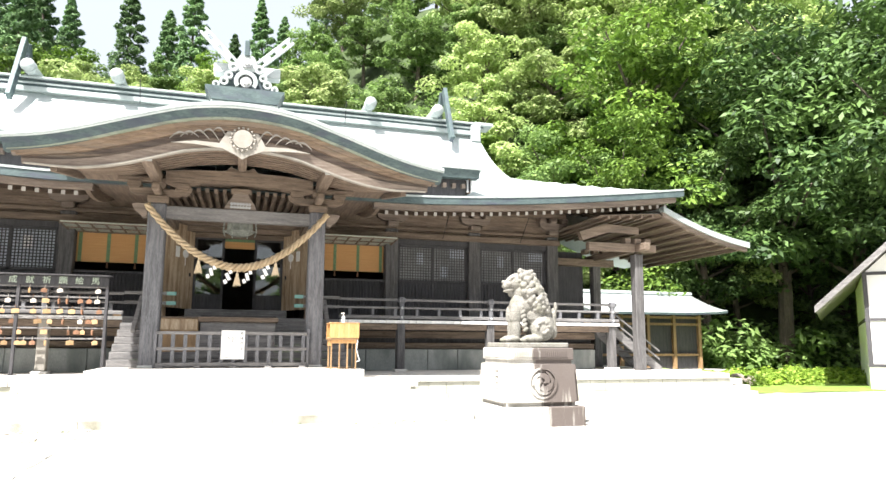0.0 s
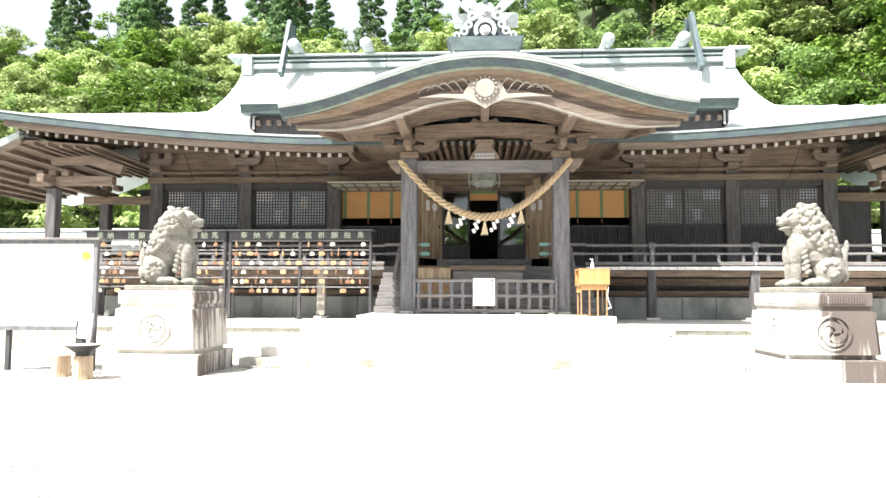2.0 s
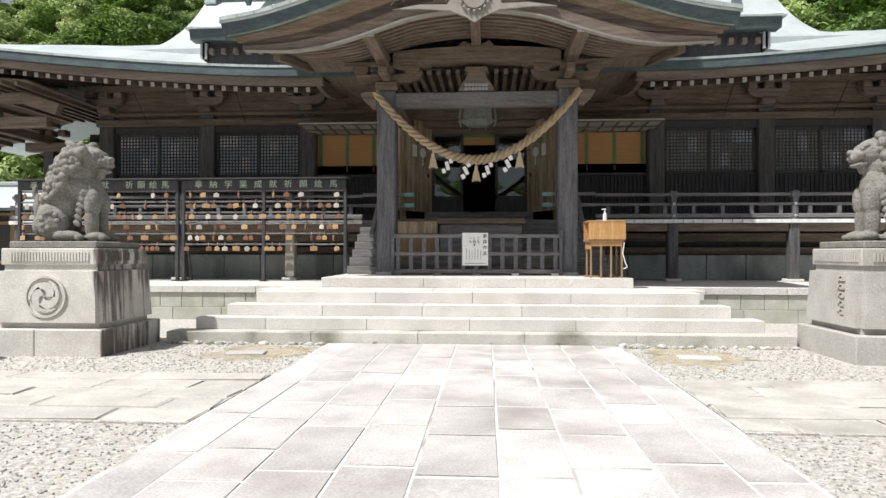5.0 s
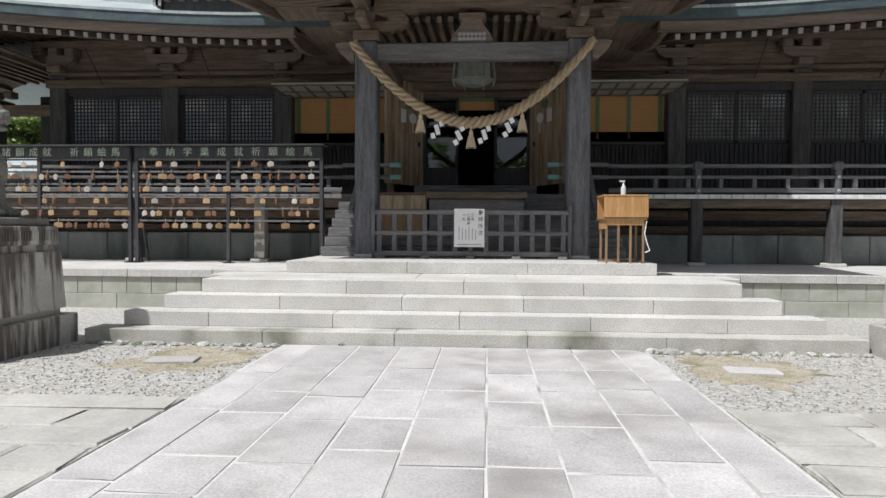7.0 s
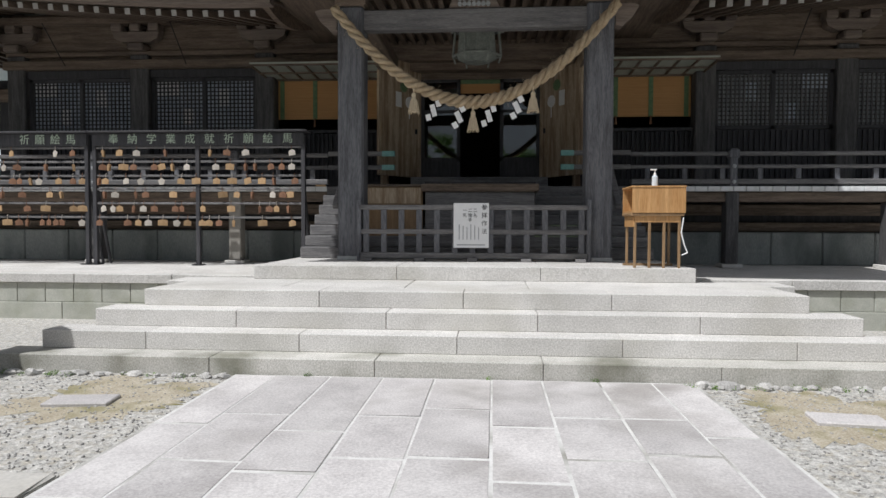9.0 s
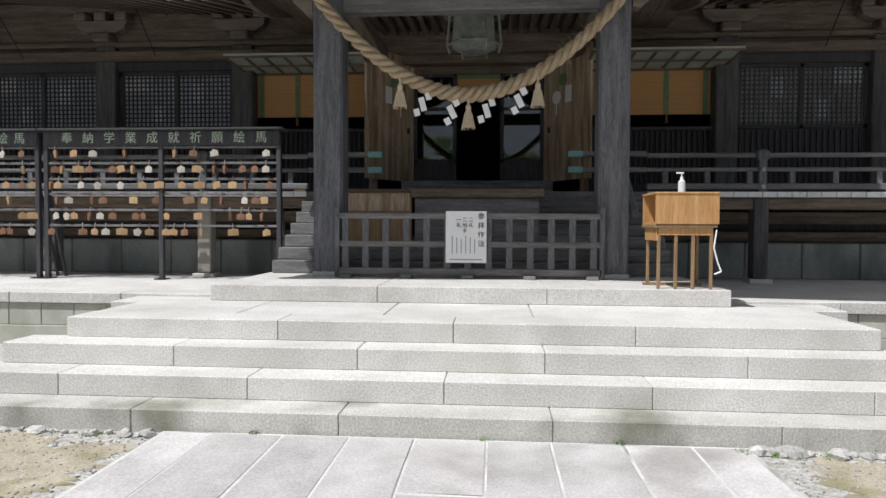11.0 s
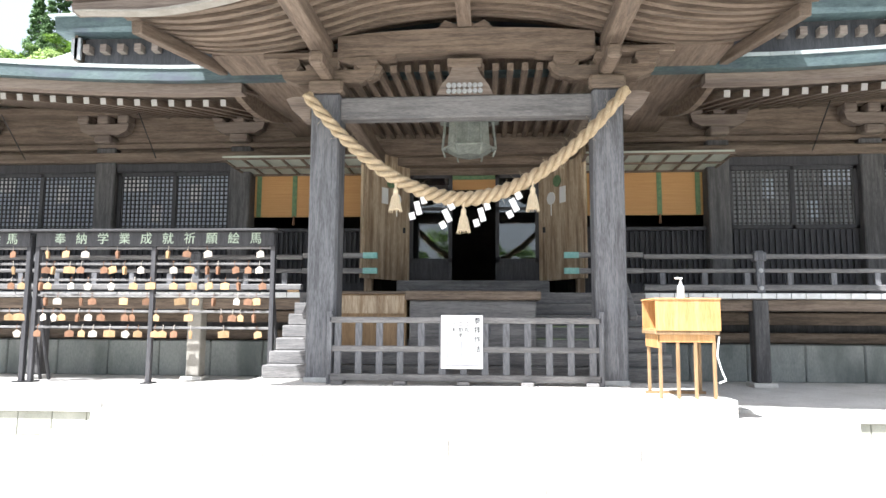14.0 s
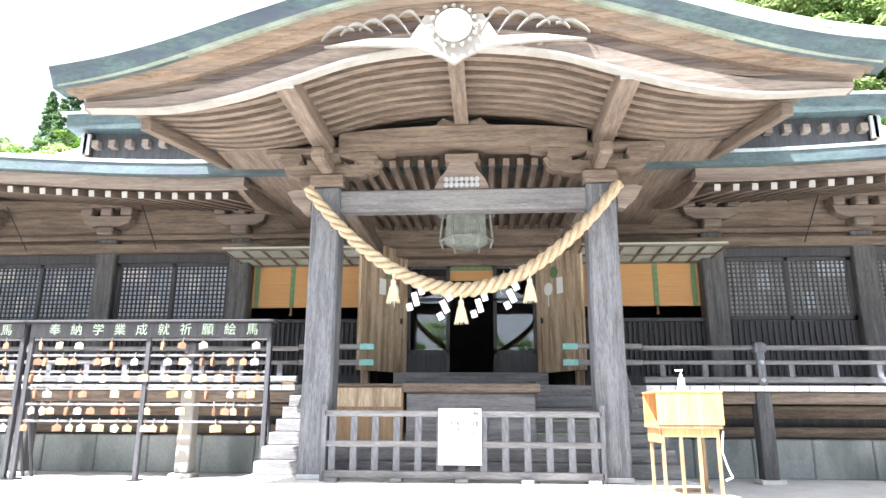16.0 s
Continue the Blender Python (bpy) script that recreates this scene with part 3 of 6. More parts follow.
for s in (-1, 1):
    part("wing_side", prism(bmesh.new(), [(s * 5.95, 5.5), (s * 6.0, 5.5), (s * 6.0, 5.9), (s * 5.95, 5.9)], 1.0, 4.5), WOOD_X, porch_roof)
    # dark board added for the shade under the wing, hides the sunlit roof
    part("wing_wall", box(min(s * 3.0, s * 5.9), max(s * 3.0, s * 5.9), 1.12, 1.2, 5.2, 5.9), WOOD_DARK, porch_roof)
    for i in range(6):
        x = s * (4.45 + 0.27 * i)
        r = part("rafter", box(x - 0.05, x + 0.05, 0.98, 1.115, 5.62, 5.74), WOOD_FASCIA, porch_roof)
    part("wing_end_plate", box(min(s * 5.9, s * 6.05), max(s * 5.9, s * 6.05), 1.0, 1.04, 5.52, 5.86), METAL_GREY, porch_roof)

# karahafu: the curved porch gable
def slope(x, y):
    t = y - KY
    return t * (0.05 + 0.25 * (abs(x) / 4.2) ** 2)
kx = span(-4.2, 4.2, 56)
bm = bmesh.new()
grid(bm, kx, span(KY, 4.4, 14), lambda x, y: (x, y, KH_TOP(x) + slope(x, y)), (0, 0, -0.06))
kara = part("curved_gable_roof", bm, COPPER, hall, "undulating copper gable roof over the porch", True)
bm = bmesh.new()
grid(bm, kx, [0, 1], lambda x, v: (x * (1 - 0.012 * v), KY + 0.03 + 0.08 * v, KH_TOP(x) + 0.005 - 0.27 * v), (0, 0.2, 0))
part("gable_band", bm, COPPER_EDGE, kara, "dark blue-green copper band")
for a, b in zip(kx[::2], kx[2::2]):
    bm = bmesh.new()
    grid(bm, span(a + 0.004, b - 0.004, 2), [0, 1], lambda x, v: (x, KY - 0.025, KH_TOP(x) + 0.045 - 0.065 * v), (0, 0.3, 0.01))
    part("lip_tile", bm, COPPER_LIP, kara)
# broad fascia boards
def fascia(lo, hi, y, x1, mat, name, thick=0.09):
    bm = bmesh.new()
    def fn(x, v):
        top, low = KH_TOP(x) - 0.25, KH_LOW(min(abs(x), 3.75))
        return (x, y + 0.12 * v * (hi - lo), top + (low - top) * (lo + (hi - lo) * v))
    grid(bm, span(-x1, x1, 48), [0, 0.5, 1], fn, (0, thick, 0))
    return part(name, bm, mat, kara)
fascia(-0.03, 0.05, KY + 0.09, 4.1, LEDGE, "copper_ledge", 0.14)
fascia(0.05, 0.2, KY + 0.15, 4.05, WOOD_BROWN, "fascia_board")
fascia(0.19, 0.38, KY + 0.2, 3.98, WOOD_BROWN, "fascia_board")
fascia(0.37, 0.66, KY + 0.3, 3.92, BARGE, "bargeboard", 0.12)
fascia(0.65, 0.955, KY + 0.26, 3.9, WOOD_FASCIA, "bargeboard", 0.12)
fascia(0.945, 1.0, KY + 0.245, 3.86, CREAM, "bargeboard_edge", 0.12)
# soffit with curved battens that follow the gable
def soffit_z(x, y):
    return KH_LOW(min(abs(x), 3.75)) + 0.08 + 0.05 * (y - KY) + 0.12 * (abs(x) / 3.8) ** 2 * (y - KY)
bm = bmesh.new()
grid(bm, span(-3.8, 3.8, 40), span(KY + 0.3, 0.2, 4), lambda x, y: (x, y, soffit_z(x, y) + 0.1), (0, 0, 0.05))
part("gable_soffit", bm, WOOD_X, kara, "curved board soffit")
for i in range(9):
    y = KY + 0.42 + 0.22 * i
    bm = bmesh.new()
    grid(bm, span(-3.7, 3.7, 40), [0, 1], lambda x, v: (x, y + 0.085 * v, soffit_z(x, y)), (0, 0, 0.11))
    part("curved_batten", bm, WOOD_X, kara)
for s in (-1, 1):
    part("verge_beam", box(-0.06, 0.06, 0.0, 2.35, -0.07, 0.07, 0.01), WOOD_Y, kara, m=pose(s * 3.48, KY + 0.75, 4.73, 10, 0, 0))
    b = part("nosing_beam", box(s * 1.80 - 0.11, s * 1.80 + 0.11, -2.1, 0.2, 4.92, 5.15, 0.012), WOOD_Y, hall)
    part("beam_cap", box(s * 1.80 - 0.115, s * 1.80 + 0.115, -2.115, -2.09, 4.915, 5.155), METAL_GREY, b, "engraved metal end cap")
# pendant, coin and scrolls under the gable peak
pend = part("gable_pendant", prism(bmesh.new(), [(-1.35, 5.3), (-0.9, 5.37), (-0.45, 5.36), (-0.3, 5.62), (0.3, 5.62), (0.45, 5.36), (0.9, 5.37), (1.35, 5.3), (0.9, 5.3), (0.4, 5.26), (0.12, 5.14), (0, 5.06), (-0.12, 5.14), (-0.4, 5.26), (-0.9, 5.3)], KY + 0.2, KY + 0.25), CREAM, kara, "cream carved gable pendant")
bm = bmesh.new()
rod(bm, (0, KY + 0.24, 5.47), (0, KY + 0.15, 5.47), 0.19, n=28)
part("crest_disc", bm, CREAM, pend)
bead = mesh_of("crest_bead", ball(bmesh.new(), (0, 0, 0), (0.025, 0.02, 0.025), 8, 6), CREAM)
for k in range(16):
    a = k * math.tau / 16
    part("crest_bead", bead, None, pend, m=pose(0.235 * math.cos(a), KY + 0.17, 5.47 + 0.235 * math.sin(a)))
for s in (-1, 1):
    for k in range(5):
        bm = bmesh.new()
        pts = []
        for u in span(0, 1, 8):
            pts.append((s * (0.25 + 0.22 * k * 0.9 + 0.34 * u), 5.36 + 0.03 * k + (0.3 - 0.045 * k) * math.sin(u * 2.3) - 0.05 * k * u))
        up = [(x, z + 0.035 * (1 - abs(2 * i / 8 - 1)) + 0.006) for i, (x, z) in enumerate(pts)]
        prism(bm, pts + up[::-1], KY + 0.19, KY + 0.235)
        part("scroll_leaf", bm, CREAM, pend)

# ridge ornament on the gable
orn = part("ridge_ornament", prism(bmesh.new(), [(-0.64, 6.26), (0.64, 6.26), (0.74, 6.48), (0.78, 6.5), (0.78, 6.55), (-0.78, 6.55), (-0.78, 6.5), (-0.74, 6.48)], -2.28, -1.6), COPPER_EDGE, kara, "grey copper ridge ornament with scrolls and crossed finials")
bm = bmesh.new()
for k in range(3):
    bx(bm, -0.72 + 0.03 * k, 0.72 - 0.03 * k, -2.24, 3.6, 6.1 + 0.055 * k, 6.15 + 0.055 * k, 0.01)
part("ridge_tier", bm, COPPER_LIP, orn)


def ring(x, y, z, r0, r1, a0=0.0, a1=360.0, deep=0.08):
    """A flat curl: the part of a ring between two angles, facing -y."""
    angles = [radians(a) for a in span(a0, a1, 18)]
    return prism(bmesh.new(), [(x + r1 * math.cos(a), z + r1 * math.sin(a)) for a in angles] + [(x + r0 * math.cos(a), z + r0 * math.sin(a)) for a in angles[::-1]], y - deep, y)


part("ornament_back", prism(bmesh.new(), [(-0.6, 6.55), (-0.34, 6.78), (-0.2, 7.0), (-0.2, 7.2), (0.2, 7.2), (0.2, 7.0), (0.34, 6.78), (0.6, 6.55)], -2.1, -2.04), COPPER_EDGE, orn)
part("arch", ring(0.0, -2.12, 6.72, 0.15, 0.235, -35, 215, 0.1), COPPER_LIP, orn)
part("ornament_boss", rod(rod(bmesh.new(), (0, -2.1, 6.71), (0, -2.2, 6.71), 0.115, n=22), (0, -2.2, 6.71), (0, -2.23, 6.71), 0.065, n=18), METAL_GREY, orn)
bm = bmesh.new()
prism(bm, [(-0.19, 6.96), (-0.2, 7.18), (-0.14, 7.29), (0.0, 7.33), (0.14, 7.29), (0.2, 7.18), (0.19, 6.96)], -2.16, -1.85)
part("ornament_head", bm, COPPER_LIP, orn)
part("ornament_boss", rod(rod(bmesh.new(), (0, -2.15, 7.12), (0, -2.22, 7.12), 0.1, n=22), (0, -2.22, 7.12), (0, -2.25, 7.12), 0.05, n=18), METAL_GREY, orn)
part("head_post", box(-0.05, 0.05, -2.2, -2.06, 7.28, 7.62, 0.012), COPPER_EDGE, orn)
for s in (-1, 1):
    part("ornament_verge", prism(bmesh.new(), [(0, 6.94), (0, 7.01), (s * 0.2, 7.0), (s * 0.8, 6.56), (s * 0.7, 6.56), (s * 0.17, 6.94)], -2.02, -1.7), COPPER_EDGE, orn)
    for x, z, r, a in ((0.58, 6.62, 0.075, -30), (0.43, 6.7, 0.09, -20), (0.34, 6.84, 0.085, 0), (0.26, 7.02, 0.1, 10)):
        part("scroll", ring(s * x, -2.09, z, r * 0.45, r, 0, 360, 0.09), COPPER_LIP, orn)
        part("scroll_tail", ring(s * (x - 0.04), -2.1, z - 0.06, r * 0.95, r * 1.35, 20 if s > 0 else 70, 110 if s > 0 else 160, 0.06), COPPER_LIP, orn)
    bm = bmesh.new()
    m = Matrix.Translation((s * 0.08, -1.95, 7.02)) @ pose(0, 0, 0, 0, s * 45, 0)
    for a, b in ((-0.09, -0.035), (0.035, 0.09)):
        bx(bm, a, b, -0.035, 0.035, 0.0, 1.16, 0.006, m)
    for z0, z1 in ((0.0, 0.22), (0.36, 0.56), (0.7, 0.88), (1.02, 1.1)):
        bx(bm, -0.036, 0.036, -0.032, 0.032, z0, z1, 0.0, m)
    part("crossed_finial", bm, COPPER_LIP, orn, "pale pierced crossed finial")
    part("roll_end", rod(rod(bmesh.new(), (s * 1.15, -1.9, 6.14), (s * 1.15, -0.6, 6.22), 0.1, n=18), (s * 1.15, -1.93, 6.14), (s * 1.15, -1.9, 6.14), 0.065, n=18), COPPER_LIP, orn)
part("cross_billet", box(-0.66, 0.7, -1.8, -1.5, 7.02, 7.24, 0.02), COPPER, orn, "pale teal copper-clad cross billet")
part("ridge_cap", box(-0.1, 0.1, -1.85, 0.8, 6.5, 7.1, 0.02), COPPER_EDGE, orn)

# porch posts and beams
for s in (-1, 1):
    p = part("porch_post", box(s * 1.75 - 0.185, s * 1.75 + 0.185, -0.31, 0.06, 5 * R, 4.45, 0.03), WOOD_GREY_Z, hall, "square grey weathered porch post")
    part("post_shoe", box(s * 1.75 - 0.195, s * 1.75 + 0.195, -0.32, 0.07, 5 * R, 5 * R + 0.06, 0.008), METAL_GREY, p)
tie = part("porch_beam", box(-1.95, 1.95, -0.25, -0.02, 4.13, 4.41, 0.02), WOOD_GREY, hall, "straight grey tie beam between the porch posts")
for s in (-1, 1):
    part("carved_nose", prism(bmesh.new(), [(s * 1.96, 4.14), (s * 2.05, 4.12), (s * 2.12, 4.2), (s * 2.2, 4.26), (s * 2.28, 4.4), (s * 2.2, 4.43), (s * 1.96, 4.43)], -0.24, -0.03), WOOD_FASCIA, tie, "pale carved beam end")
    # bracket set on the post
    bk = part("bracket_set", box(s * 1.75 - 0.22, s * 1.75 + 0.22, -0.35, 0.1, 4.45, 4.62, 0.03), WOOD_X, hall, "stepped bracket set of curved arms and blocks")
    part("bracket_arm", prism(bmesh.new(), [(s * 1.75 - 0.62, 4.78), (s * 1.75 - 0.58, 4.68), (s * 1.75 - 0.4, 4.61), (s * 1.75 + 0.4, 4.61), (s * 1.75 + 0.58, 4.68), (s * 1.75 + 0.62, 4.78)], -0.22, -0.04), WOOD_X, bk)
    for d in (-0.5, 0, 0.5):
        part("bearing_block", prism(bmesh.new(), [(s * 1.75 + d - 0.13, 4.92), (s * 1.75 + d - 0.15, 4.84), (s * 1.75 + d - 0.1, 4.78), (s * 1.75 + d + 0.1, 4.78), (s * 1.75 + d + 0.15, 4.84), (s * 1.75 + d + 0.13, 4.92)], -0.28, 0.02), WOOD_X, bk)
    part("bracket_arm", box(s * 1.75 - 0.08, s * 1.75 + 0.08, -0.85, 0.5, 4.62, 4.8, 0.03), WOOD_X, bk)
    part("scroll_block", prism(bmesh.new(), [(s * 1.2, 4.64), (s * 1.1, 4.7), (s * 1.05, 4.82), (s * 1.2, 4.9), (s * 1.42, 4.9), (s * 1.42, 4.66)], -0.2, -0.06), WOOD_X, bk)
    part("wall_plate", box(min(s * 1.5, s * 2.6), max(s * 1.5, s * 2.6), -0.24, -0.02, 4.93, 5.02, 0.01), WOOD_X, bk)
bm = bmesh.new()
grid(bm, span(-1.62, 1.62, 24), [0, 1], lambda x, v: (x, -0.27, 4.98 - 0.06 * (abs(x) / 1.6) ** 2 + 0.3 * v - 0.02 * v * (abs(x) / 1.6) ** 3), (0, 0.26, 0))
rb = part("rainbow_beam", bm, WOOD_X, hall, "gently arched carved upper beam")
for s in (-1, 1):
    part("beam_scroll", prism(bmesh.new(), [(s * 1.62, 4.9), (s * 1.3, 4.8), (s * 1.15, 4.9), (s * 0.9, 4.93), (s * 0.85, 4.99), (s * 1.62, 4.99)], -0.25, -0.05), WOOD_X, rb)
part("beam_cresting", prism(bmesh.new(), [(-0.6, 5.27), (-0.35, 5.3), (-0.25, 5.4), (-0.12, 5.34), (0, 5.44), (0.12, 5.34), (0.25, 5.4), (0.35, 5.3), (0.6, 5.27)], -0.24, -0.08), WOOD_X, rb)
part("king_strut", prism(bmesh.new(), [(-0.09, 5.3), (0.09, 5.3), (0.08, 5.45), (-0.08, 5.45)], -2.2, -0.1), WOOD_Y, rb)
frog = part("frog_leg_strut", prism(bmesh.new(), [(-0.36, 4.42), (-0.3, 4.55), (-0.2, 4.68), (-0.16, 4.78), (0.16, 4.78), (0.2, 4.68), (0.3, 4.55), (0.36, 4.42)], -0.22, -0.06), WOOD_FASCIA, hall, "pale frog-leg strut with pierced carving")
bm = bmesh.new()
bmesh.ops.create_cone(bm, cap_ends=True, segments=10, radius1=0.035, radius2=0.03, depth=0.03)
carved = mesh_of("carved_knob", bm, METAL_GREY)
for k in range(7):
    for j in range(2):
        part("carved_knob", carved, None, frog, m=pose(-0.2 + 0.066 * k, -0.23, 4.47 + 0.075 * j, 90, 0, 0))
part("strut_cap", box(-0.22, 0.22, -0.26, -0.02, 4.78, 4.9, 0.02), WOOD_X, frog)
# porch ceiling rafters behind the beam
for i in range(19):
    x = -1.7 + 0.19 * i
    part("porch_rafter", box(x - 0.04, x + 0.04, 0.0, 3.9, -0.05, 0.05), WOOD_Y, hall, m=pose(0, 0, 4.86, 3.0, 0, 0))
part("porch_ceiling", box(-3.4, 3.4, 0.02, 4.2, 5.1, 5.16), WOOD_Y, hall)
for s in (-1, 1):
    part("porch_side_beam", box(s * 1.75 - 0.1, s * 1.75 + 0.1, 0.06, 4.0, 4.5, 4.75, 0.02), WOOD_Y, hall)

# ---- hall front ----
VF = 1.8  # veranda edge
VZ = 2.02
COLS = [4.45, 7.13, 9.85]
for s in (-1, 1):
    for x in COLS:
        c = part("column", box(s * x - 0.2, s * x + 0.2, 3.82, 4.18, 0.9, 4.9, 0.025), WOOD_Z, hall, "square dark grey column")
        br = part("bracket_set", box(s * x - 0.17, s * x + 0.17, 3.66, 4.1, 4.96, 5.12, 0.03), WOOD_FASCIA, hall, "small stepped eave bracket")
        part("bracket_arm", prism(bmesh.new(), [(s * x - 0.5, 5.33), (s * x - 0.46, 5.2), (s * x - 0.3, 5.12), (s * x + 0.3, 5.12), (s * x + 0.46, 5.2), (s * x + 0.5, 5.33)], 3.7, 3.9), WOOD_FASCIA, br)
        for d in (-0.4, 0, 0.4):
            part("bearing_block", box(s * x + d - 0.11, s * x + d + 0.11, 3.64, 3.94, 5.34, 5.5, 0.02), WOOD_FASCIA, br)
    lo, hi = (min, max)
    def run(name, x0, x1, y0, y1, z0, z1, mat, label="", bev=0.012):
        return part(name, box(min(s * x0, s * x1), max(s * x0, s * x1), y0, y1, z0, z1, bev), mat, hall, label)
    run("lintel", 1.9, 10.1, 3.76, 4.06, 4.6, 4.78, WOOD_X, "long weathered lintel beam")
    run("head_beam", 1.9, 10.1, 3.86, 4.06, 4.88, 4.98, WOOD_X)
    run("frieze_board", 1.9, 10.05, 3.98, 4.05, 4.7, 5.8, WOOD_X)
    run("wall_plate", 1.9, 10.3, 3.66, 3.9, 5.5, 5.66, WOOD_X)
    run("window_head", 4.65, 9.65, 3.9, 4.08, 4.43, 4.6, WOOD_DARK)
    for a, b in ((4.65, 6.93), (7.33, 9.65)):
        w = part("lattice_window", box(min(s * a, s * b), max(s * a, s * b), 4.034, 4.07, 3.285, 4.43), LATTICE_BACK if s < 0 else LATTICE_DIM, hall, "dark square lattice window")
        frame_bm = bmesh.new()
        for x0, x1, z0, z1 in ((a, a + 0.07, 3.28, 4.43), (b - 0.07, b, 3.28, 4.43), (a, b, 3.28, 3.35), (a, b, 4.36, 4.43), ((a + b) / 2 - 0.035, (a + b) / 2 + 0.035, 3.28, 4.43)):
            bx(frame_bm, min(s * x0, s * x1), max(s * x0, s * x1), 3.97, 4.04, z0, z1)
        part("lattice_frame", frame_bm, WOOD_DARK, w)
        n = 27
        for i in range(1, n):
            x = a + (b - a) * i / n
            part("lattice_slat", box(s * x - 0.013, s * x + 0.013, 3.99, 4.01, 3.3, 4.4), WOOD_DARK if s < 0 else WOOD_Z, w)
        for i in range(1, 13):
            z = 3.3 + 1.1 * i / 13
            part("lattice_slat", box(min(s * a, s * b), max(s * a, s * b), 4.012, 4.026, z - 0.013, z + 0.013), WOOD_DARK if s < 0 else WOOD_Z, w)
        # paler sheets behind some of the lattice: bright sky reflections painted as squares
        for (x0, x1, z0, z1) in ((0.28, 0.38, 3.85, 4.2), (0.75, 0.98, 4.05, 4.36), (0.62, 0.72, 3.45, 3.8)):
            part("reflection_pane", box(min(s * (a + (b - a) * x0), s * (a + (b - a) * x1)), max(s * (a + (b - a) * x0), s * (a + (b - a) * x1)), 4.031, 4.0335, z0, z1), PAPER if s < 0 else LATTICE_BACK, w)
        low_bm = bmesh.new()
        bx(low_bm, min(s * a, s * b), max(s * a, s * b), 4.03, 4.07, 2.1, 3.28)
        part("lower_panel", low_bm, WOOD_DARK, w)
        for i in range(1, 22):
            x = a + (b - a) * i / 22
            part("panel_slat", box(s * x - 0.02, s * x + 0.02, 3.99, 4.025, 2.3, 3.25), WOOD_DARK, w)
    # bay with a raised shutter and a bamboo blind
    bay = part("blind_bay", box(min(s * 2.0, s * 4.25), max(s * 2.0, s * 4.25), 4.1, 4.14, 2.1, 3.28), WOOD_DARK, hall, "open bay with bamboo blind")
    for i in range(24):
        x = 2.05 + 2.18 * i / 23
        part("panel_slat", box(s * x - 0.018, s * x + 0.018, 4.04, 4.09, 2.3, 3.26), WOOD_DARK, bay)
    part("bay_sill", box(min(s * 2.0, s * 4.25), max(s * 2.0, s * 4.25), 3.98, 4.1, 3.26, 3.32), WOOD_DARK, bay)
    bl = part("bamboo_blind", box(min(s * 2.0, s * 4.24), max(s * 2.0, s * 4.24), 4.1, 4.13, 3.56, 4.36), BLIND, bay, "orange-brown bamboo blind rolled halfway down")
    for x in (2.08, 2.75, 3.45, 4.15):
        part("blind_tape", box(s * x - 0.045, s * x + 0.045, 4.088, 4.099, 3.56, 4.36), GREEN_TAPE, bl)
    for x in (2.75, 3.45):
        bm = bmesh.new()
        rod(bm, (s * x, 4.07, 3.58), (s * x, 4.07, 3.4), 0.012, 0.03, 8)
        part("tassel", bm, EMA_BROWN, bl)
    sh = part("raised_shutter", box(min(s * 1.95, s * 4.4), max(s * 1.95, s * 4.4), 0.0, 1.2, 0.0, 0.03), PALE_PANEL, bay, "pale lattice shutter hooked up to the eaves", m=pose(0, 2.86, 4.43, -2, 0, 0))
    for i in range(8):
        x = 1.95 + 2.45 * i / 7
        part("shutter_bar", box(s * x - 0.02, s * x + 0.02, 0.0, 1.2, -0.03, -0.002), WOOD_X, sh)
    for y in (0.0, 0.6, 1.16):
        part("shutter_bar", box(min(s * 1.93, s * 4.42), max(s * 1.93, s * 4.42), y, y + 0.04, -0.035, -0.004), WOOD_X, sh)
    bm = bmesh.new()
    rod(bm, (s * 3.2, 2.9, 4.45), (s * 3.2, 2.6, 5.15), 0.012, n=6)
    part("shutter_hook", bm, IRON, sh)
    for x in (6.0, 8.6):
        bm = bmesh.new()
        rod(bm, (s * x, 3.6, 4.62), (s * x, 2.9, 5.3), 0.01, n=6)
        part("eave_hook", bm, IRON, hall)
    # weathered door leaf standing open
    lf = part("door_leaf", box(-0.03, 0.03, -1.35, 0.0, 2.34, 4.7, 0.008), WOOD_DOOR, hall, "peeling weathered door leaf standing open", m=pose(s * 1.27, 4.45, 0, 0, 0, s * 32))
    bm = bmesh.new()
    for y in (-1.3, -0.1):
        bx(bm, -0.045, 0.045, y, y + 0.07, 2.34, 4.7)
    part("door_stile", bm, WOOD_DOOR, lf)
    ff = s * -0.045
    bm = bmesh.new()
    bx(bm, ff - 0.006, ff + 0.006, -0.85, -0.68, 3.75, 4.05)
    part("paper_slip", bm, PAPER, lf)
    bm = bmesh.new()
    rod(bm, (ff - 0.008, -0.42, 3.88), (ff + 0.008, -0.42, 3.88), 0.12, n=16)
    bx(bm, ff - 0.005, ff + 0.005, -0.43, -0.41, 3.55, 3.78)
    part("hung_fan", bm, PAPER, lf)
    bm = bmesh.new()
    rod(bm, (ff - 0.008, -0.6, 4.18), (ff + 0.008, -0.6, 4.18), 0.11, n=16)
    part("green_fan", bm, GREEN_TAPE, lf)
    bm = bmesh.new()
    rod(bm, (ff * 2, -0.25, 3.35), (ff * 2, -0.25, 3.25), 0.025, n=8)
    part("door_handle", bm, IRON, lf)
    run("inner_column", 1.9, 2.05, 4.0, 4.2, 2.0, 4.9, WOOD_DOOR, "pale inner door column")
    # veranda
    run("veranda_floor", 1.4, 10.9, VF + 0.02, 4.0, VZ - 0.09, VZ - 0.004, WOOD_GREY, "grey plank veranda floor")
    for i in range(40):
        x = 2.62 + 0.21 * i
        if x > 10.85:
            break
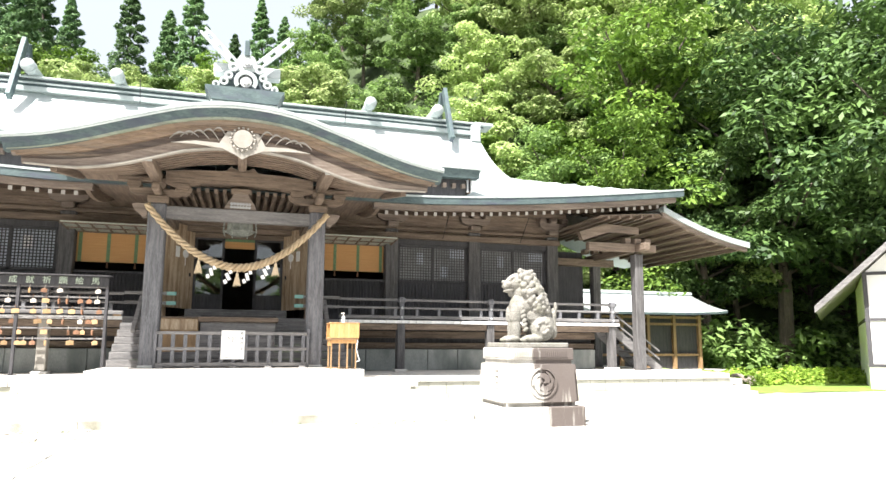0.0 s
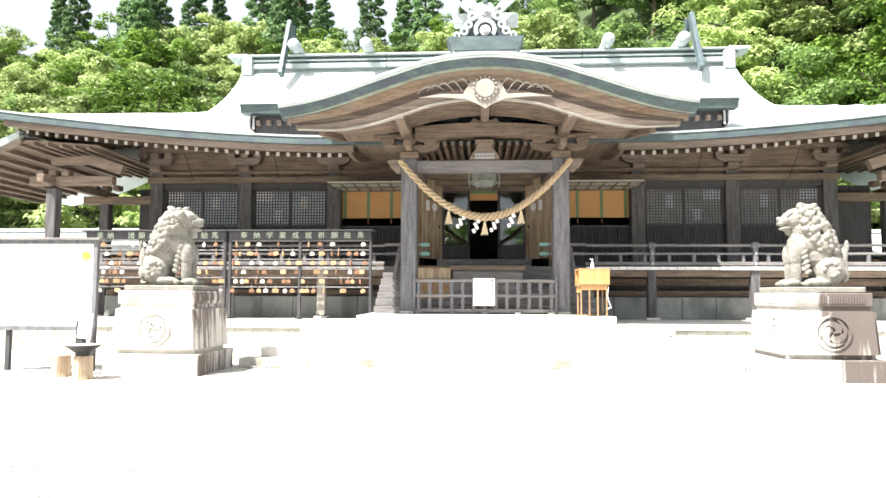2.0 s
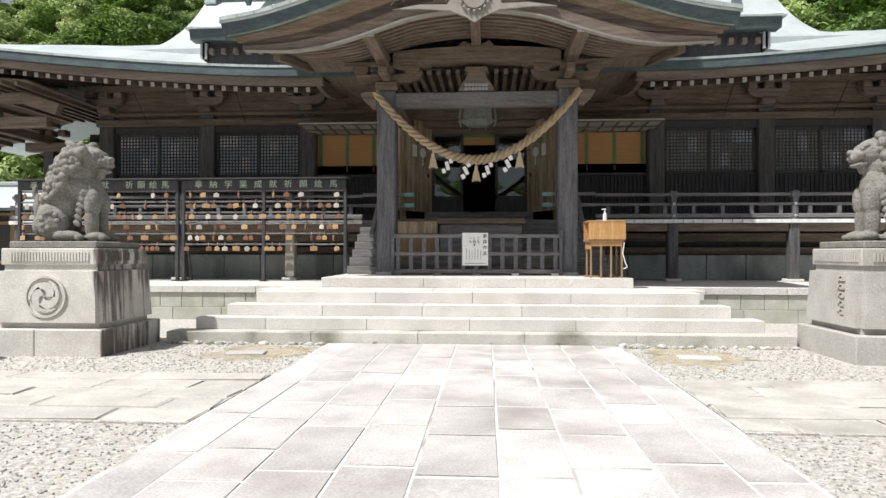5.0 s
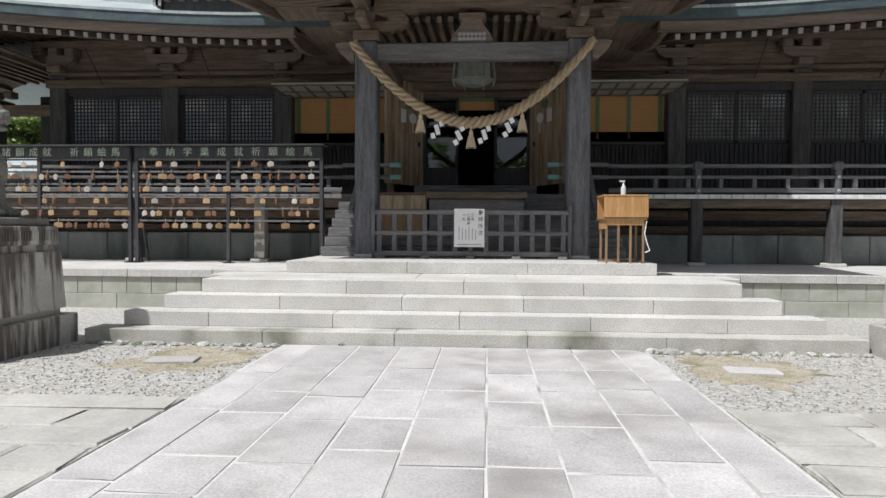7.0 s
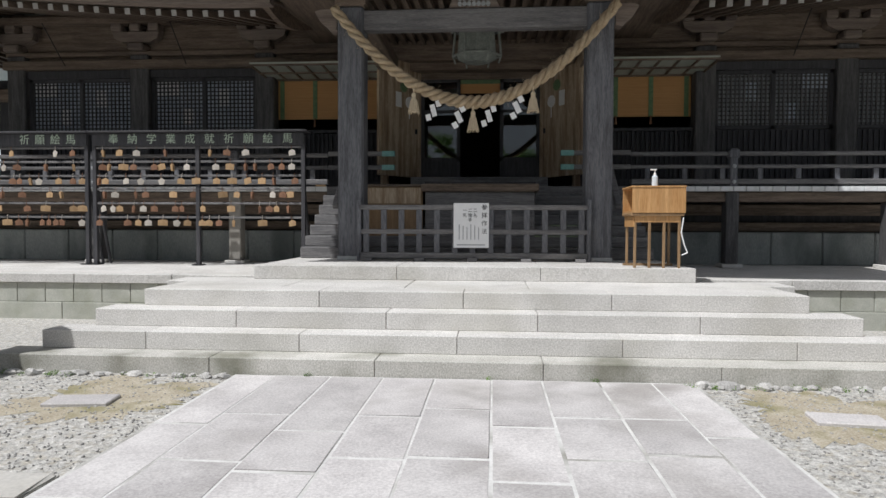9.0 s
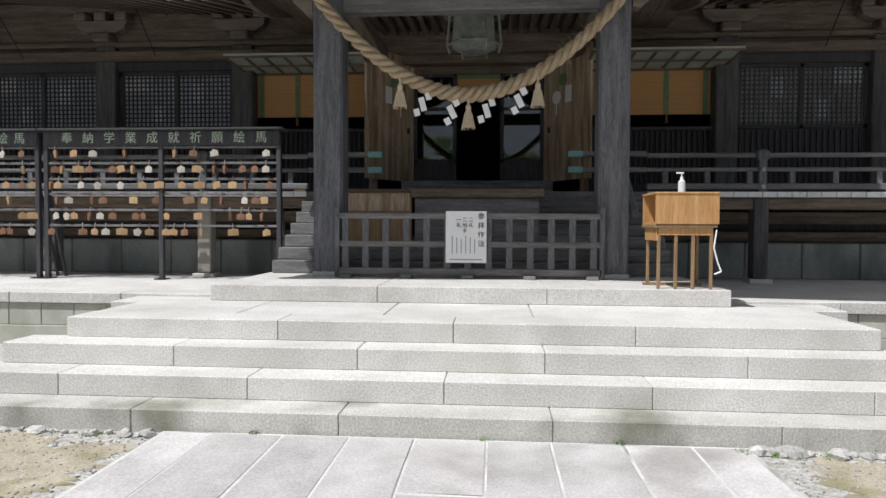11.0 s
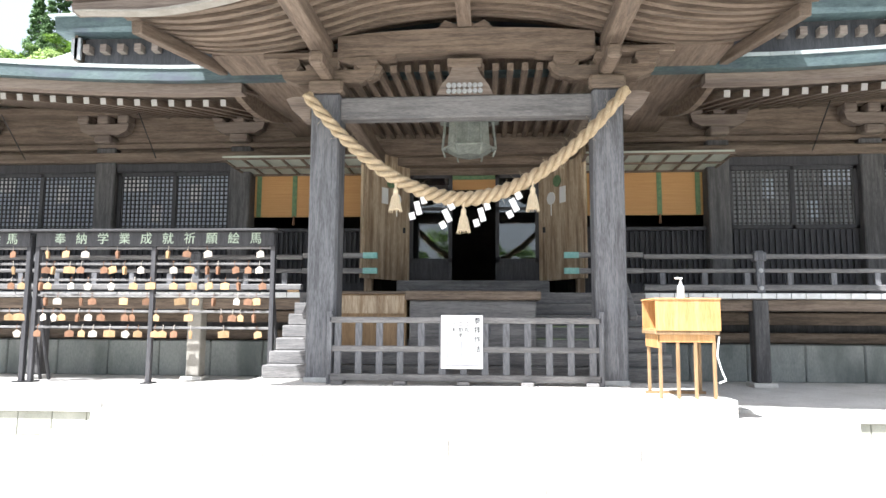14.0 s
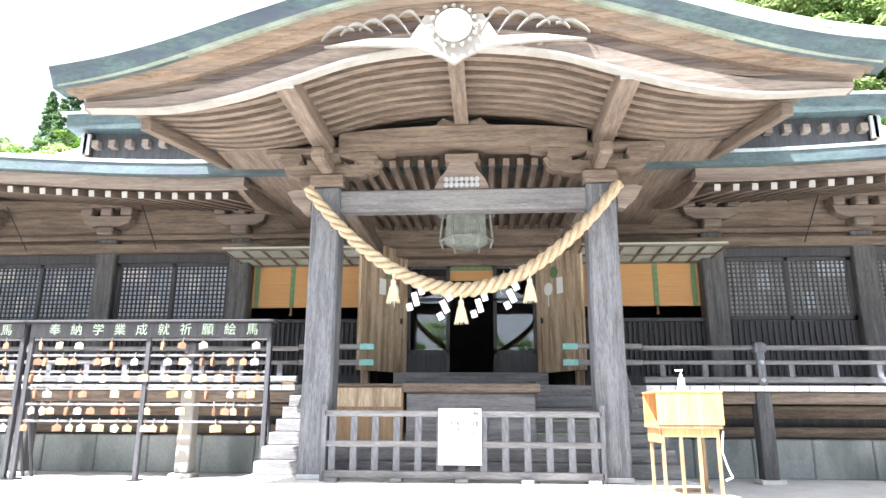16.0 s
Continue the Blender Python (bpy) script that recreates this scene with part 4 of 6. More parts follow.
        part("veranda_board_end", box(min(s * x, s * (x + 0.2)), max(s * x, s * (x + 0.2)), VF - 0.03, VF + 0.5, VZ - 0.08, VZ, 0.005), WHITE_EDGE, hall)
    run("veranda_joist", 2.62, 10.8, VF + 0.06, VF + 0.2, VZ - 0.26, VZ - 0.09, WOOD_X)
    run("veranda_back_beam", 2.0, 10.8, 2.9, 3.05, 1.55, 1.75, WOOD_X)
    run("veranda_back_beam", 2.0, 10.8, 2.95, 3.1, 1.25, 1.42, WOOD_X)
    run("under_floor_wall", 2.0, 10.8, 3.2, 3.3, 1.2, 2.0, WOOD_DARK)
    for x0 in span(2.6, 10.7, 9)[:-1]:
        part("plinth_stone", box(min(s * x0, s * (x0 + 0.89)), max(s * x0, s * (x0 + 0.89)), 2.7, 3.2, PZ - 0.01, 1.24, 0.02), PLINTH, hall, "damp grey plinth stone")
    for x in (4.3, 6.9, 10.8):
        vp = part("veranda_post", box(s * x - 0.11, s * x + 0.11, VF + 0.02, VF + 0.24, PZ + 0.06, VZ - 0.09, 0.015), WOOD_Z if x != 4.3 or s > 0 else CREAM, hall, "square post under the veranda")
        part("post_footing", box(s * x - 0.17, s * x + 0.17, VF - 0.04, VF + 0.3, PZ - 0.005, PZ + 0.06, 0.01), GRANITE, vp)
    # railing
    rl = part("railing", box(min(s * 2.62, s * 11.0), max(s * 2.62, s * 11.0), VF + 0.06, VF + 0.13, 2.54, 2.61, 0.015), WOOD_GREY, hall, "low grey wooden railing")
    part("rail", box(min(s * 2.62, s * 11.05), max(s * 2.62, s * 11.05), VF + 0.06, VF + 0.13, 2.33, 2.39, 0.012), WOOD_GREY, rl)
    part("rail", box(min(s * 2.62, s * 11.05), max(s * 2.62, s * 11.05), VF + 0.04, VF + 0.15, 2.06, 2.15, 0.012), WOOD_GREY, rl)
    for x in (4.32, 6.92, 10.84):
        bm = bmesh.new()
        bx(bm, s * x - 0.06, s * x + 0.06, VF + 0.03, VF + 0.16, 2.02, 2.66, 0.012)
        bx(bm, s * x - 0.09, s * x + 0.09, VF + 0.01, VF + 0.18, 2.5, 2.64, 0.02)
        pt = part("rail_post", bm, WOOD_GREY_Z, rl)
        bm = bmesh.new()
        for z in (2.36, 2.1):
            ball(bm, (s * x, VF + 0.02, z), (0.035, 0.02, 0.035), 10, 6)
        part("post_boss", bm, METAL_GREY, pt)
    x = 2.9
    while x < 10.8:
        part("rail_strut", box(s * x - 0.04, s * x + 0.04, VF + 0.06, VF + 0.13, 2.15, 2.33), WOOD_GREY_Z, rl)
        x += 0.62
    # short porch hand rail ends beside the stairs
    hr = part("stair_rail", box(-0.05, 0.05, -1.4, 0.0, -0.05, 0.05, 0.015), WOOD_GREY, hall, "sloping stair hand rail with teal copper caps", m=pose(s * 2.2, 1.75, 2.5, 38, 0, 0))
    for z in (2.36, 2.6):
        b = part("rail_end", box(min(s * 1.45, s * 2.62), max(s * 1.45, s * 2.62), 1.86, 1.94, z - 0.04, z + 0.04, 0.01), WOOD_GREY, hall)
        part("copper_cap", box(min(s * 1.44, s * 1.66), max(s * 1.44, s * 1.66), 1.85, 1.95, z - 0.045, z + 0.045), TEAL, b, "teal copper cap")
    # side porch: posts, beams and falling roof
    for y in (1.6, 4.1):
        part("side_post", box(s * 11.55 - 0.14, s * 11.55 + 0.14, y - 0.14, y + 0.14, PZ, 4.1, 0.02), WOOD_Z, hall, "square post of the side porch")
    run("side_beam", 9.9, 12.2, 1.5, 1.72, 4.18, 4.42, WOOD_X)
    run("side_beam", 9.9, 12.2, 3.95, 4.2, 4.0, 4.24, WOOD_X)
    part("side_tie", box(s * 11.55 - 0.1, s * 11.55 + 0.1, 1.0, 4.6, 4.18, 4.4, 0.02), WOOD_Y, hall)
    for y in (1.6, 4.1):
        for d in (-0.35, 0, 0.35):
            part("bearing_block", box(s * 11.55 + d - 0.1, s * 11.55 + d + 0.1, y - 0.14, y + 0.14, 4.42, 4.58, 0.02), WOOD_X, hall)
    part("curved_rafter", prism(bmesh.new(), [(s * 9.7, 4.45), (s * 10.6, 4.75), (s * 11.6, 4.72), (s * 11.6, 4.92), (s * 10.5, 4.98), (s * 9.6, 4.7)], 1.5, 1.68), WOOD_X, hall)
    def fall(u):
        x = 12.15 + 3.0 * u
        return x, 5.5 - 1.45 * u + 0.5 * u * u
    bm = bmesh.new()
    grid(bm, span(0, 1, 10), span(1.0, 8.0, 6), lambda u, y: (s * fall(u)[0], y, fall(u)[1]), (0, 0, -0.06))
    sr = part("side_roof", bm, COPPER, hall, "copper roof of the side porch")
    bm = bmesh.new()
    grid(bm, span(0, 1.02, 10), [0, 1], lambda u, v: (s * fall(u)[0], 0.96, fall(u)[1] + 0.03 - 0.17 * v), (0, 0.2, 0))
    part("side_band", bm, COPPER_LIP, sr)
    bm = bmesh.new()
    grid(bm, span(0.0, 1.0, 10), [0, 1], lambda u, v: (s * fall(u)[0], 1.02, fall(u)[1] - 0.14 - 0.12 * v), (0, 0.15, 0))
    part("side_board", bm, WOOD_FASCIA, sr)
    bm = bmesh.new()
    grid(bm, span(-0.7, 0.95, 10), [0, 1], lambda u, v: (s * fall(u)[0], 1.1 + 5 * v, (fall(u)[1] if u > 0 else 5.5 + 0.25 * u) - 0.2), (0, 0, 0.03))
    part("side_soffit", bm, WOOD_Y, sr)
    for i in range(13):
        u = -0.6 + 1.5 * i / 12
        x = fall(u)[0]
        z = fall(u)[1] if u > 0 else 5.5 + 0.25 * u
        part("rafter", box(s * x - 0.04, s * x + 0.04, 1.1, 6.0, z - 0.3, z - 0.21), WOOD_Y, sr)
    part("end_wall", box(min(s * 9.95, s * 10.6), max(s * 9.95, s * 11.2), 4.3, 4.4, 2.0, 4.5), WOOD_DARK, hall)

# wooden stairs up to the veranda
for i in range(7):
    z = 5 * R + (VZ - 5 * R) * (i + 1) / 7
    y = 0.15 + 0.27 * i
    part("stair_tread", box(-2.62, 2.62, y, y + 0.3, z - (VZ - 5 * R) / 7 + 0.004, z, 0.01), WOOD_GREY, hall, "worn grey timber stair")
# entrance: threshold, glazed doors and dark interior
part("entrance_floor", box(-1.85, 1.85, 1.9, 4.6, VZ - 0.1, VZ + 0.01), WOOD_GREY, hall)
part("threshold", box(-1.35, 1.35, 3.4, 4.5, VZ + 0.01, 2.3, 0.02), WOOD_GREY, hall)
part("door_head", box(-1.4, 1.4, 4.4, 4.6, 4.42, 4.58), WOOD_X, hall)
part("entrance_lintel", box(-2.0, 2.0, 3.9, 4.1, 4.7, 5.1), WOOD_X, hall, "broad plain board over the entrance")
part("entrance_head", box(-1.9, 1.9, 4.1, 4.4, 4.55, 4.72), WOOD_X, hall)
for s in (-1, 1):
    a, b = (0.42, 1.27)
    gd = part("glazed_door", box(min(s * a, s * b), max(s * a, s * b), 4.42, 4.48, 2.3, 2.72), WOOD_DARK, hall, "dark framed glazed sliding door")
    bm = bmesh.new()
    for x0, x1, z0, z1 in ((a, a + 0.07, 2.3, 4.42), (b - 0.09, b, 2.3, 4.42), (a, b, 3.72, 3.78), (a, b, 4.36, 4.42), (a, b, 2.7, 2.78)):
        bx(bm, min(s * x0, s * x1), max(s * x0, s * x1), 4.41, 4.47, z0, z1)
    part("door_frame", bm, WOOD_DARK, gd)
    for z0, z1 in ((2.78, 3.72), (3.78, 4.36)):
        pane = part("pane", box(min(s * (a + 0.07), s * (b - 0.09)), max(s * (a + 0.07), s * (b - 0.09)), 4.435, 4.445, z0, z1), GLASS, gd, "glass pane mirroring trees and sky")
        pane.visible_shadow = False
part("reed_screen", box(-0.42, 0.42, 4.5, 4.52, 4.14, 4.42), BLIND, hall, "short blind over the dark doorway")
part("green_valance", box(-0.42, 0.42, 4.485, 4.497, 4.34, 4.44), GREEN_TAPE, hall)
# inner walls, the dimness of the room put into their colour
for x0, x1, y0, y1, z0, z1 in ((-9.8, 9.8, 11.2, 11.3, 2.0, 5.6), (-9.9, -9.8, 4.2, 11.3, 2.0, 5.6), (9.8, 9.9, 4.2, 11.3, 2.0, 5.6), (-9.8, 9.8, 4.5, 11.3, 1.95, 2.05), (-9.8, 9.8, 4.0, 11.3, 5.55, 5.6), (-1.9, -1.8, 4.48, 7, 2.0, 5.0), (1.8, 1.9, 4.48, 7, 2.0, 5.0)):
    part("inner_wall", box(x0, x1, y0, y1, z0, z1), DARKNESS, hall, "inner wall coloured near black as if unlit")

# ---- porch things ----
lantern = thing("hanging_lantern", "hexagonal aged bronze lantern hanging in the porch", "lantern", m=pose(AX, 1.5, 4.05))
bm = bmesh.new()
for k in range(6):
    a0, a1 = k * math.tau / 6, (k + 1) * math.tau / 6
    for z, r in ((0.12, 0.4), (0.55, 0.36)):
        rod(bm, (r * math.cos(a0), r * math.sin(a0), z), (r * math.cos(a1), r * math.sin(a1), z), 0.022, n=6)
    rod(bm, (0.4 * math.cos(a0), 0.4 * math.sin(a0), 0.12), (0.36 * math.cos(a0), 0.36 * math.sin(a0), 0.55), 0.02, n=6)
    rod(bm, (0.4 * math.cos(a0), 0.4 * math.sin(a0), 0.12), (0.36 * math.cos(a0), 0.36 * math.sin(a0), 0.0), 0.015, n=6)
part("lantern_frame", bm, BRONZE, lantern)
bm = bmesh.new()
bmesh.ops.create_cone(bm, cap_ends=True, segments=6, radius1=0.36, radius2=0.33, depth=0.42, matrix=Matrix.Translation((0, 0, 0.33)))
part("lantern_body", bm, BRONZE, lantern)
bm = bmesh.new()
bmesh.ops.create_cone(bm, cap_ends=True, segments=6, radius1=0.52, radius2=0.1, depth=0.22, matrix=Matrix.Translation((0, 0, 0.68)))
bmesh.ops.create_cone(bm, cap_ends=True, segments=6, radius1=0.2, radius2=0.38, depth=0.1, matrix=Matrix.Translation((0, 0, 0.06)))
part("lantern_roof", bm, BRONZE, lantern)
bm = bmesh.new()
rod(bm, (0, 0, 0.78), (0, 0, 1.06), 0.015, n=6)
part("chain", bm, IRON, lantern)

fence = thing("porch_fence", "low dark grey wooden fence between the porch posts", "fence", m=pose(AX, -0.41, 5 * R))
part("fence_rail", box(-1.6, 1.6, -0.05, 0.03, 0.72, 0.79, 0.008), WOOD_GREY, fence)
part("fence_rail", box(-1.6, 1.6, -0.035, 0.015, 0.38, 0.45, 0.008), WOOD_GREY, fence)
part("fence_rail", box(-1.6, 1.6, -0.05, 0.03, 0.04, 0.12, 0.008), WOOD_GREY, fence)
slat = mesh_of("baluster", box(-0.04, 0.04, -0.03, 0.01, 0.1, 0.73, 0.006), WOOD_GREY_Z)
for i in range(13):
    part("baluster", slat, None, fence, m=pose(-1.5 + 3.0 * i / 12, 0, 0))
for x in (-1.6, 1.6):
    part("end_stile", box(x - 0.03, x + 0.03, -0.05, 0.03, 0.0, 0.86, 0.008), WOOD_GREY_Z, fence)
for x in span(-1.48, 1.48, 4):
    part("fence_foot", box(x - 0.07, x + 0.07, -0.14, 0.06, 0.0, 0.045, 0.006), WOOD_GREY, fence)


def writing(text, size, material, parent, m, name="writing"):
    """Characters as flat raised letters."""
    c = bpy.data.curves.new(name, "FONT")
    c.body, c.size, c.extrude = text, size, 0.002
    c.align_x, c.align_y = "CENTER", "CENTER"
    c.materials.append(material)
    ob = new(name, c)
    ob.parent, ob.matrix_basis = parent, m
    return ob


def upright(x, y, z):
    return pose(x, y, z, 90, 0, 0)


notice = thing("worship_notice", "white laminated notice on how to worship, tied to the fence", "notice", m=pose(0.022, -0.475, 1.043) @ Matrix.Diagonal((0.98, 1, 0.955, 1)))
part("sheet", box(-0.25, 0.25, -0.004, 0.004, 0.0, 0.65), PAPER, notice)
for i, ch in enumerate("参拝作法"):
    writing(ch, 0.085, INK, notice, upright(0.185, -0.007, 0.58 - 0.115 * i))
for k, col in enumerate(("二礼", "二拍手", "一礼")):
    for i, ch in enumerate(col):
        writing(ch, 0.06, INK, notice, upright(0.06 - 0.075 * k, -0.007, 0.54 - 0.07 * i))
bm = bmesh.new()
for k in range(6):
    bx(bm, 0.1 - 0.055 * k, 0.112 - 0.055 * k, -0.006, -0.0045, 0.12, 0.3 + 0.02 * (k % 3))
bx(bm, -0.2, 0.2, -0.006, -0.0045, 0.035, 0.05)
part("small_print", bm, GREY_INK, notice)

ob_box = thing("offering_box", "large dark slatted wooden offering box behind the fence", "offering box", m=pose(AX + 0.08, 0.95, 5 * R))
part("box_body", box(-0.84, 0.84, -0.42, 0.4, 0.0, 1.02, 0.015), WOOD_GREY, ob_box)
part("box_rim", box(-0.9, 0.9, -0.48, 0.46, 1.02, 1.14, 0.015), WOOD_X, ob_box)
bm = bmesh.new()
rod(bm, (0, -0.43, 0.62), (0, -0.415, 0.62), 0.24, n=28)
part("crest", bm, WOOD_GREY_Z, ob_box)
for i in range(10):
    part("top_slat", box(-0.85, 0.85, -0.4 + 0.08 * i, -0.36 + 0.08 * i, 1.14, 1.17), WOOD_DARK, ob_box)
side_box = thing("wooden_chest", "plain pale wooden chest with worn varnish beside the offering box", "chest", m=pose(AX - 1.3, 0.85, 5 * R))
part("chest_body", box(-0.49, 0.49, -0.25, 0.25, 0.0, 1.1, 0.01), WOOD_LEG, side_box)
part("chest_front", box(-0.46, 0.46, -0.262, -0.252, 0.84, 1.08), WOOD_DOOR, side_box, "pale streaked front board")
part("chest_lid", box(-0.5, 0.5, -0.27, 0.27, 1.1, 1.14, 0.01), WOOD_X, side_box)

# straw rope with tassels and paper streamers
def rope_at(x):
    return Vector((x + AX, -0.47, 3.05 + 1.3 * (abs(x) / 1.93) ** 1.9))
rope = thing("sacred_straw_rope", "thick twisted straw rope slung between the porch posts", "rope", m=pose(AX, -0.47, 3.05))
N = 240
for k in range(3):
    bm = bmesh.new()
    rings = []
    for i in range(N + 1):
        x = -1.95 + 3.9 * i / N
        p = rope_at(x) - Vector((AX, -0.47, 3.05))
        t = (rope_at(x + 0.01) - rope_at(x - 0.01)).normalized()
        side = t.cross(Vector((0, 1, 0))).normalized()
        fat = 0.037 + 0.014 * (1 - (abs(x) / 1.95))
        a = i * 0.3 + k * math.tau / 3
        c = p + (side * math.cos(a) + Vector((0, 1, 0)) * math.sin(a)) * fat * 0.95
        rings.append([bm.verts.new(c + (side * math.cos(b) + Vector((0, 1, 0)) * math.sin(b)) * fat * (1 + 0.07 * noise.noise(Vector((i * 0.5, k, b))))) for b in [j * math.tau / 8 for j in range(8)]])
    for r0, r1 in zip(rings, rings[1:]):
        for j in range(8):
            bm.faces.new((r0[j], r0[(j + 1) % 8], r1[(j + 1) % 8], r1[j]))
    bm.faces.new(rings[0])
    bm.faces.new(rings[-1][::-1])
    bmesh.ops.recalc_face_normals(bm, faces=bm.faces)
    part("strand", bm, ROPE, rope, smooth=True)
bm = bmesh.new()
for i in range(260):
    x = random.uniform(-1.9, 1.9)
    p = rope_at(x) - Vector((AX, -0.47, 3.05))
    d = Vector((random.gauss(0, 1), random.gauss(0, 1), random.gauss(0, 1))).normalized()
    rod(bm, p + d * 0.045, p + d * 0.045 + Vector((random.uniform(-0.08, 0.08), d.y * 0.04, d.z * 0.06)) + d * 0.04, 0.0022, 0.001, 3)
tagged(part("loose_straws", bm, STRAW, rope), kind="stuff")
def tassel_mesh():
    bm = bmesh.new()
    bmesh.ops.create_cone(bm, cap_ends=True, segments=14, radius1=0.075, radius2=0.03, depth=0.2, matrix=Matrix.Translation((0, 0, -0.22)))
    ball(bm, (0, 0, -0.1), (0.034, 0.034, 0.045), 10, 8)
    rod(bm, (0, 0, -0.1), (0, 0, 0.06), 0.014, n=6)
    for k in range(40):
        a = random.uniform(0, math.tau)
        rod(bm, (0.04 * math.cos(a), 0.04 * math.sin(a), -0.16), (0.082 * math.cos(a), 0.082 * math.sin(a), -0.33 - random.uniform(0, 0.03)), 0.006, 0.003, 4)
    return mesh_of("straw_tassel", bm, STRAW)
tm = tassel_mesh()
for x in (-0.82, 0.0, 0.82):
    solid("straw_tassel", tm, None, "pale straw tassel hanging from the straw rope", "tassel", "rope tassels", m=Matrix.Translation(rope_at(x) + Vector((0, -0.02, -0.06))))
def streamer():
    bm = bmesh.new()
    for k in range(4):
        x = (-0.035 if k % 2 else 0.035)
        m = Matrix.Translation((x - 0.03 * k + 0.03, -0.004 * k, -0.1 * k - 0.08)) @ pose(0, 0, 0, 6, -24, 4)
        bx(bm, -0.05, 0.05, -0.0015, 0.0015, -0.07, 0.05, 0.0, m)
    return mesh_of("paper_streamer", bm, PAPER)
pm = streamer()
for x, r in ((-0.52, 18), (-0.2, -10), (0.24, 14), (0.6, -8)):
    solid("paper_streamer", pm, None, "zigzag white paper streamer hanging from the straw rope", "paper streamer", "rope streamers", m=Matrix.Translation(rope_at(x) + Vector((0, -0.02, -0.05))) @ pose(0, 0, 0, 0, r * 0.4, r) @ Matrix.Scale(0.72, 4))

# table with box, bottle and cord
stand = thing("fortune_slip_stand", "orange-brown wooden box on a slatted table with open side", "stand", m=pose(2.3, -1.28, 5 * R) @ Matrix.Scale(0.95, 4))
sx = 0.3
for x, y in ((-0.28, -0.25), (-0.1, -0.25), (0.08, -0.25), (0.27, -0.25), (-0.28, 0.25), (0.27, 0.25)):
    part("leg", box(x - 0.016, x + 0.016, y - 0.018, y + 0.018, 0.0 if y < 0 else 0.03, 0.66, 0.003), WOOD_LEG, stand)
part("table_top", box(-0.34, 0.32, -0.3, 0.3, 0.66, 0.7, 0.008), WOOD_LEG, stand)
part("apron", box(-0.3, 0.28, -0.27, -0.25, 0.58, 0.66), WOOD_ORANGE, stand)
part("apron", box(-0.31, -0.29, -0.27, 0.27, 0.52, 0.66), WOOD_ORANGE, stand)
part("foot_bar", box(-0.33, 0.32, 0.22, 0.28, 0.0, 0.03), WOOD_LEG, stand)
bm = bmesh.new()
bx(bm, -0.33, 0.33, -0.31, -0.29, 0.7, 1.02)
bx(bm, -0.33, 0.33, 0.29, 0.31, 0.7, 1.02)
bx(bm, 0.31, 0.33, -0.29, 0.29, 0.7, 1.02)
bx(bm, -0.33, 0.31, -0.29, 0.29, 0.7, 0.72)
part("box_shell", bm, WOOD_ORANGE, stand, "orange varnished box shell, open at one side")
part("box_lid", box(-0.34, 0.34, -0.32, 0.32, 1.02, 1.04, 0.006), WOOD_ORANGE, stand)
bm = bmesh.new()
cord = [(0.3, -0.33, 0.64), (0.27, -0.34, 0.45), (0.31, -0.34, 0.3), (0.35, -0.34, 0.2), (0.28, -0.34, 0.17)]
for a, b in zip(cord, cord[1:]):
    rod(bm, a, b, 0.008, n=6)
part("cord", bm, PAPER, stand, "white cord hanging down")
bottle = thing("pump_bottle", "white pump bottle of hand sanitiser on the wooden box", "bottle", m=pose(2.3, -1.35, 5 * R + 0.99))
bm = bmesh.new()
rod(bm, (0, 0, 0), (0, 0, 0.12), 0.037, 0.035, 16)
rod(bm, (0, 0, 0.12), (0, 0, 0.14), 0.035, 0.014, 16)
part("bottle_body", bm, CLEAR, bottle)
bm = bmesh.new()
rod(bm, (0, 0, 0.138), (0, 0, 0.165), 0.016, n=12)
rod(bm, (0, 0, 0.165), (0, 0, 0.2), 0.006, n=8)
bx(bm, -0.055, 0.02, -0.01, 0.01, 0.198, 0.214, 0.003)
part("pump", bm, PAPER, bottle)

# ---- votive plaque racks ----
RAIL_Z = [2.66, 2.42, 2.18, 1.95, 1.71, 1.47]
def plaque_mesh(kind, mat):
    bm = bmesh.new()
    if kind == "house":
        prism(bm, [(-0.075, -0.15), (0.075, -0.15), (0.075, -0.06), (0.0, -0.02), (-0.075, -0.06)], -0.006, 0.006)
    elif kind == "wide":
        prism(bm, [(-0.095, -0.15), (0.095, -0.15), (0.095, -0.035), (0.0, -0.02), (-0.095, -0.035)], -0.006, 0.006)
    elif kind == "penta":
        prism(bm, [(0.08 * math.sin(a), -0.1 + 0.08 * math.cos(a)) for a in [k * math.tau / 5 for k in range(5)]], -0.006, 0.006)
    else:
        prism(bm, [(-0.02, -0.17), (0.02, -0.17), (0.03, -0.05), (0.0, -0.02), (-0.03, -0.05)], -0.03, 0.03)
    return mesh_of("plaque", bm, mat)
PLAQUES = [(plaque_mesh(k, m), w) for k, m, w in (
    ("house", EMA_WOOD, "small house-shaped plain wooden votive plaque"), ("wide", EMA_WOOD, "wide pale wooden votive plaque"), ("penta", EMA_PALE, "bleached five-sided votive plaque"),
    ("house", EMA_BROWN, "small house-shaped reddish votive plaque"), ("edge", EMA_BROWN, "reddish votive plaque turned edge-on"), ("house", EMA_PALE, "bleached house-shaped votive plaque"), ("edge", EMA_WOOD, "plain votive plaque turned edge-on"))]
bm = bmesh.new()
rod(bm, (0, 0, -0.03), (0.004, -0.01, 0.05), 0.006, n=5)
rod(bm, (0.004, -0.01, 0.05), (0, 0.02, 0.075), 0.006, n=5)
STRING = mesh_of("string", bm, EMA_BROWN)
bm = bmesh.new()
rod(bm, (0, 0, -0.03), (0.004, -0.01, 0.05), 0.006, n=5)
rod(bm, (0.004, -0.01, 0.05), (0, 0.02, 0.075), 0.006, n=5)
STRING_W = mesh_of("string", bm, EMA_PALE)
RY = 1.32
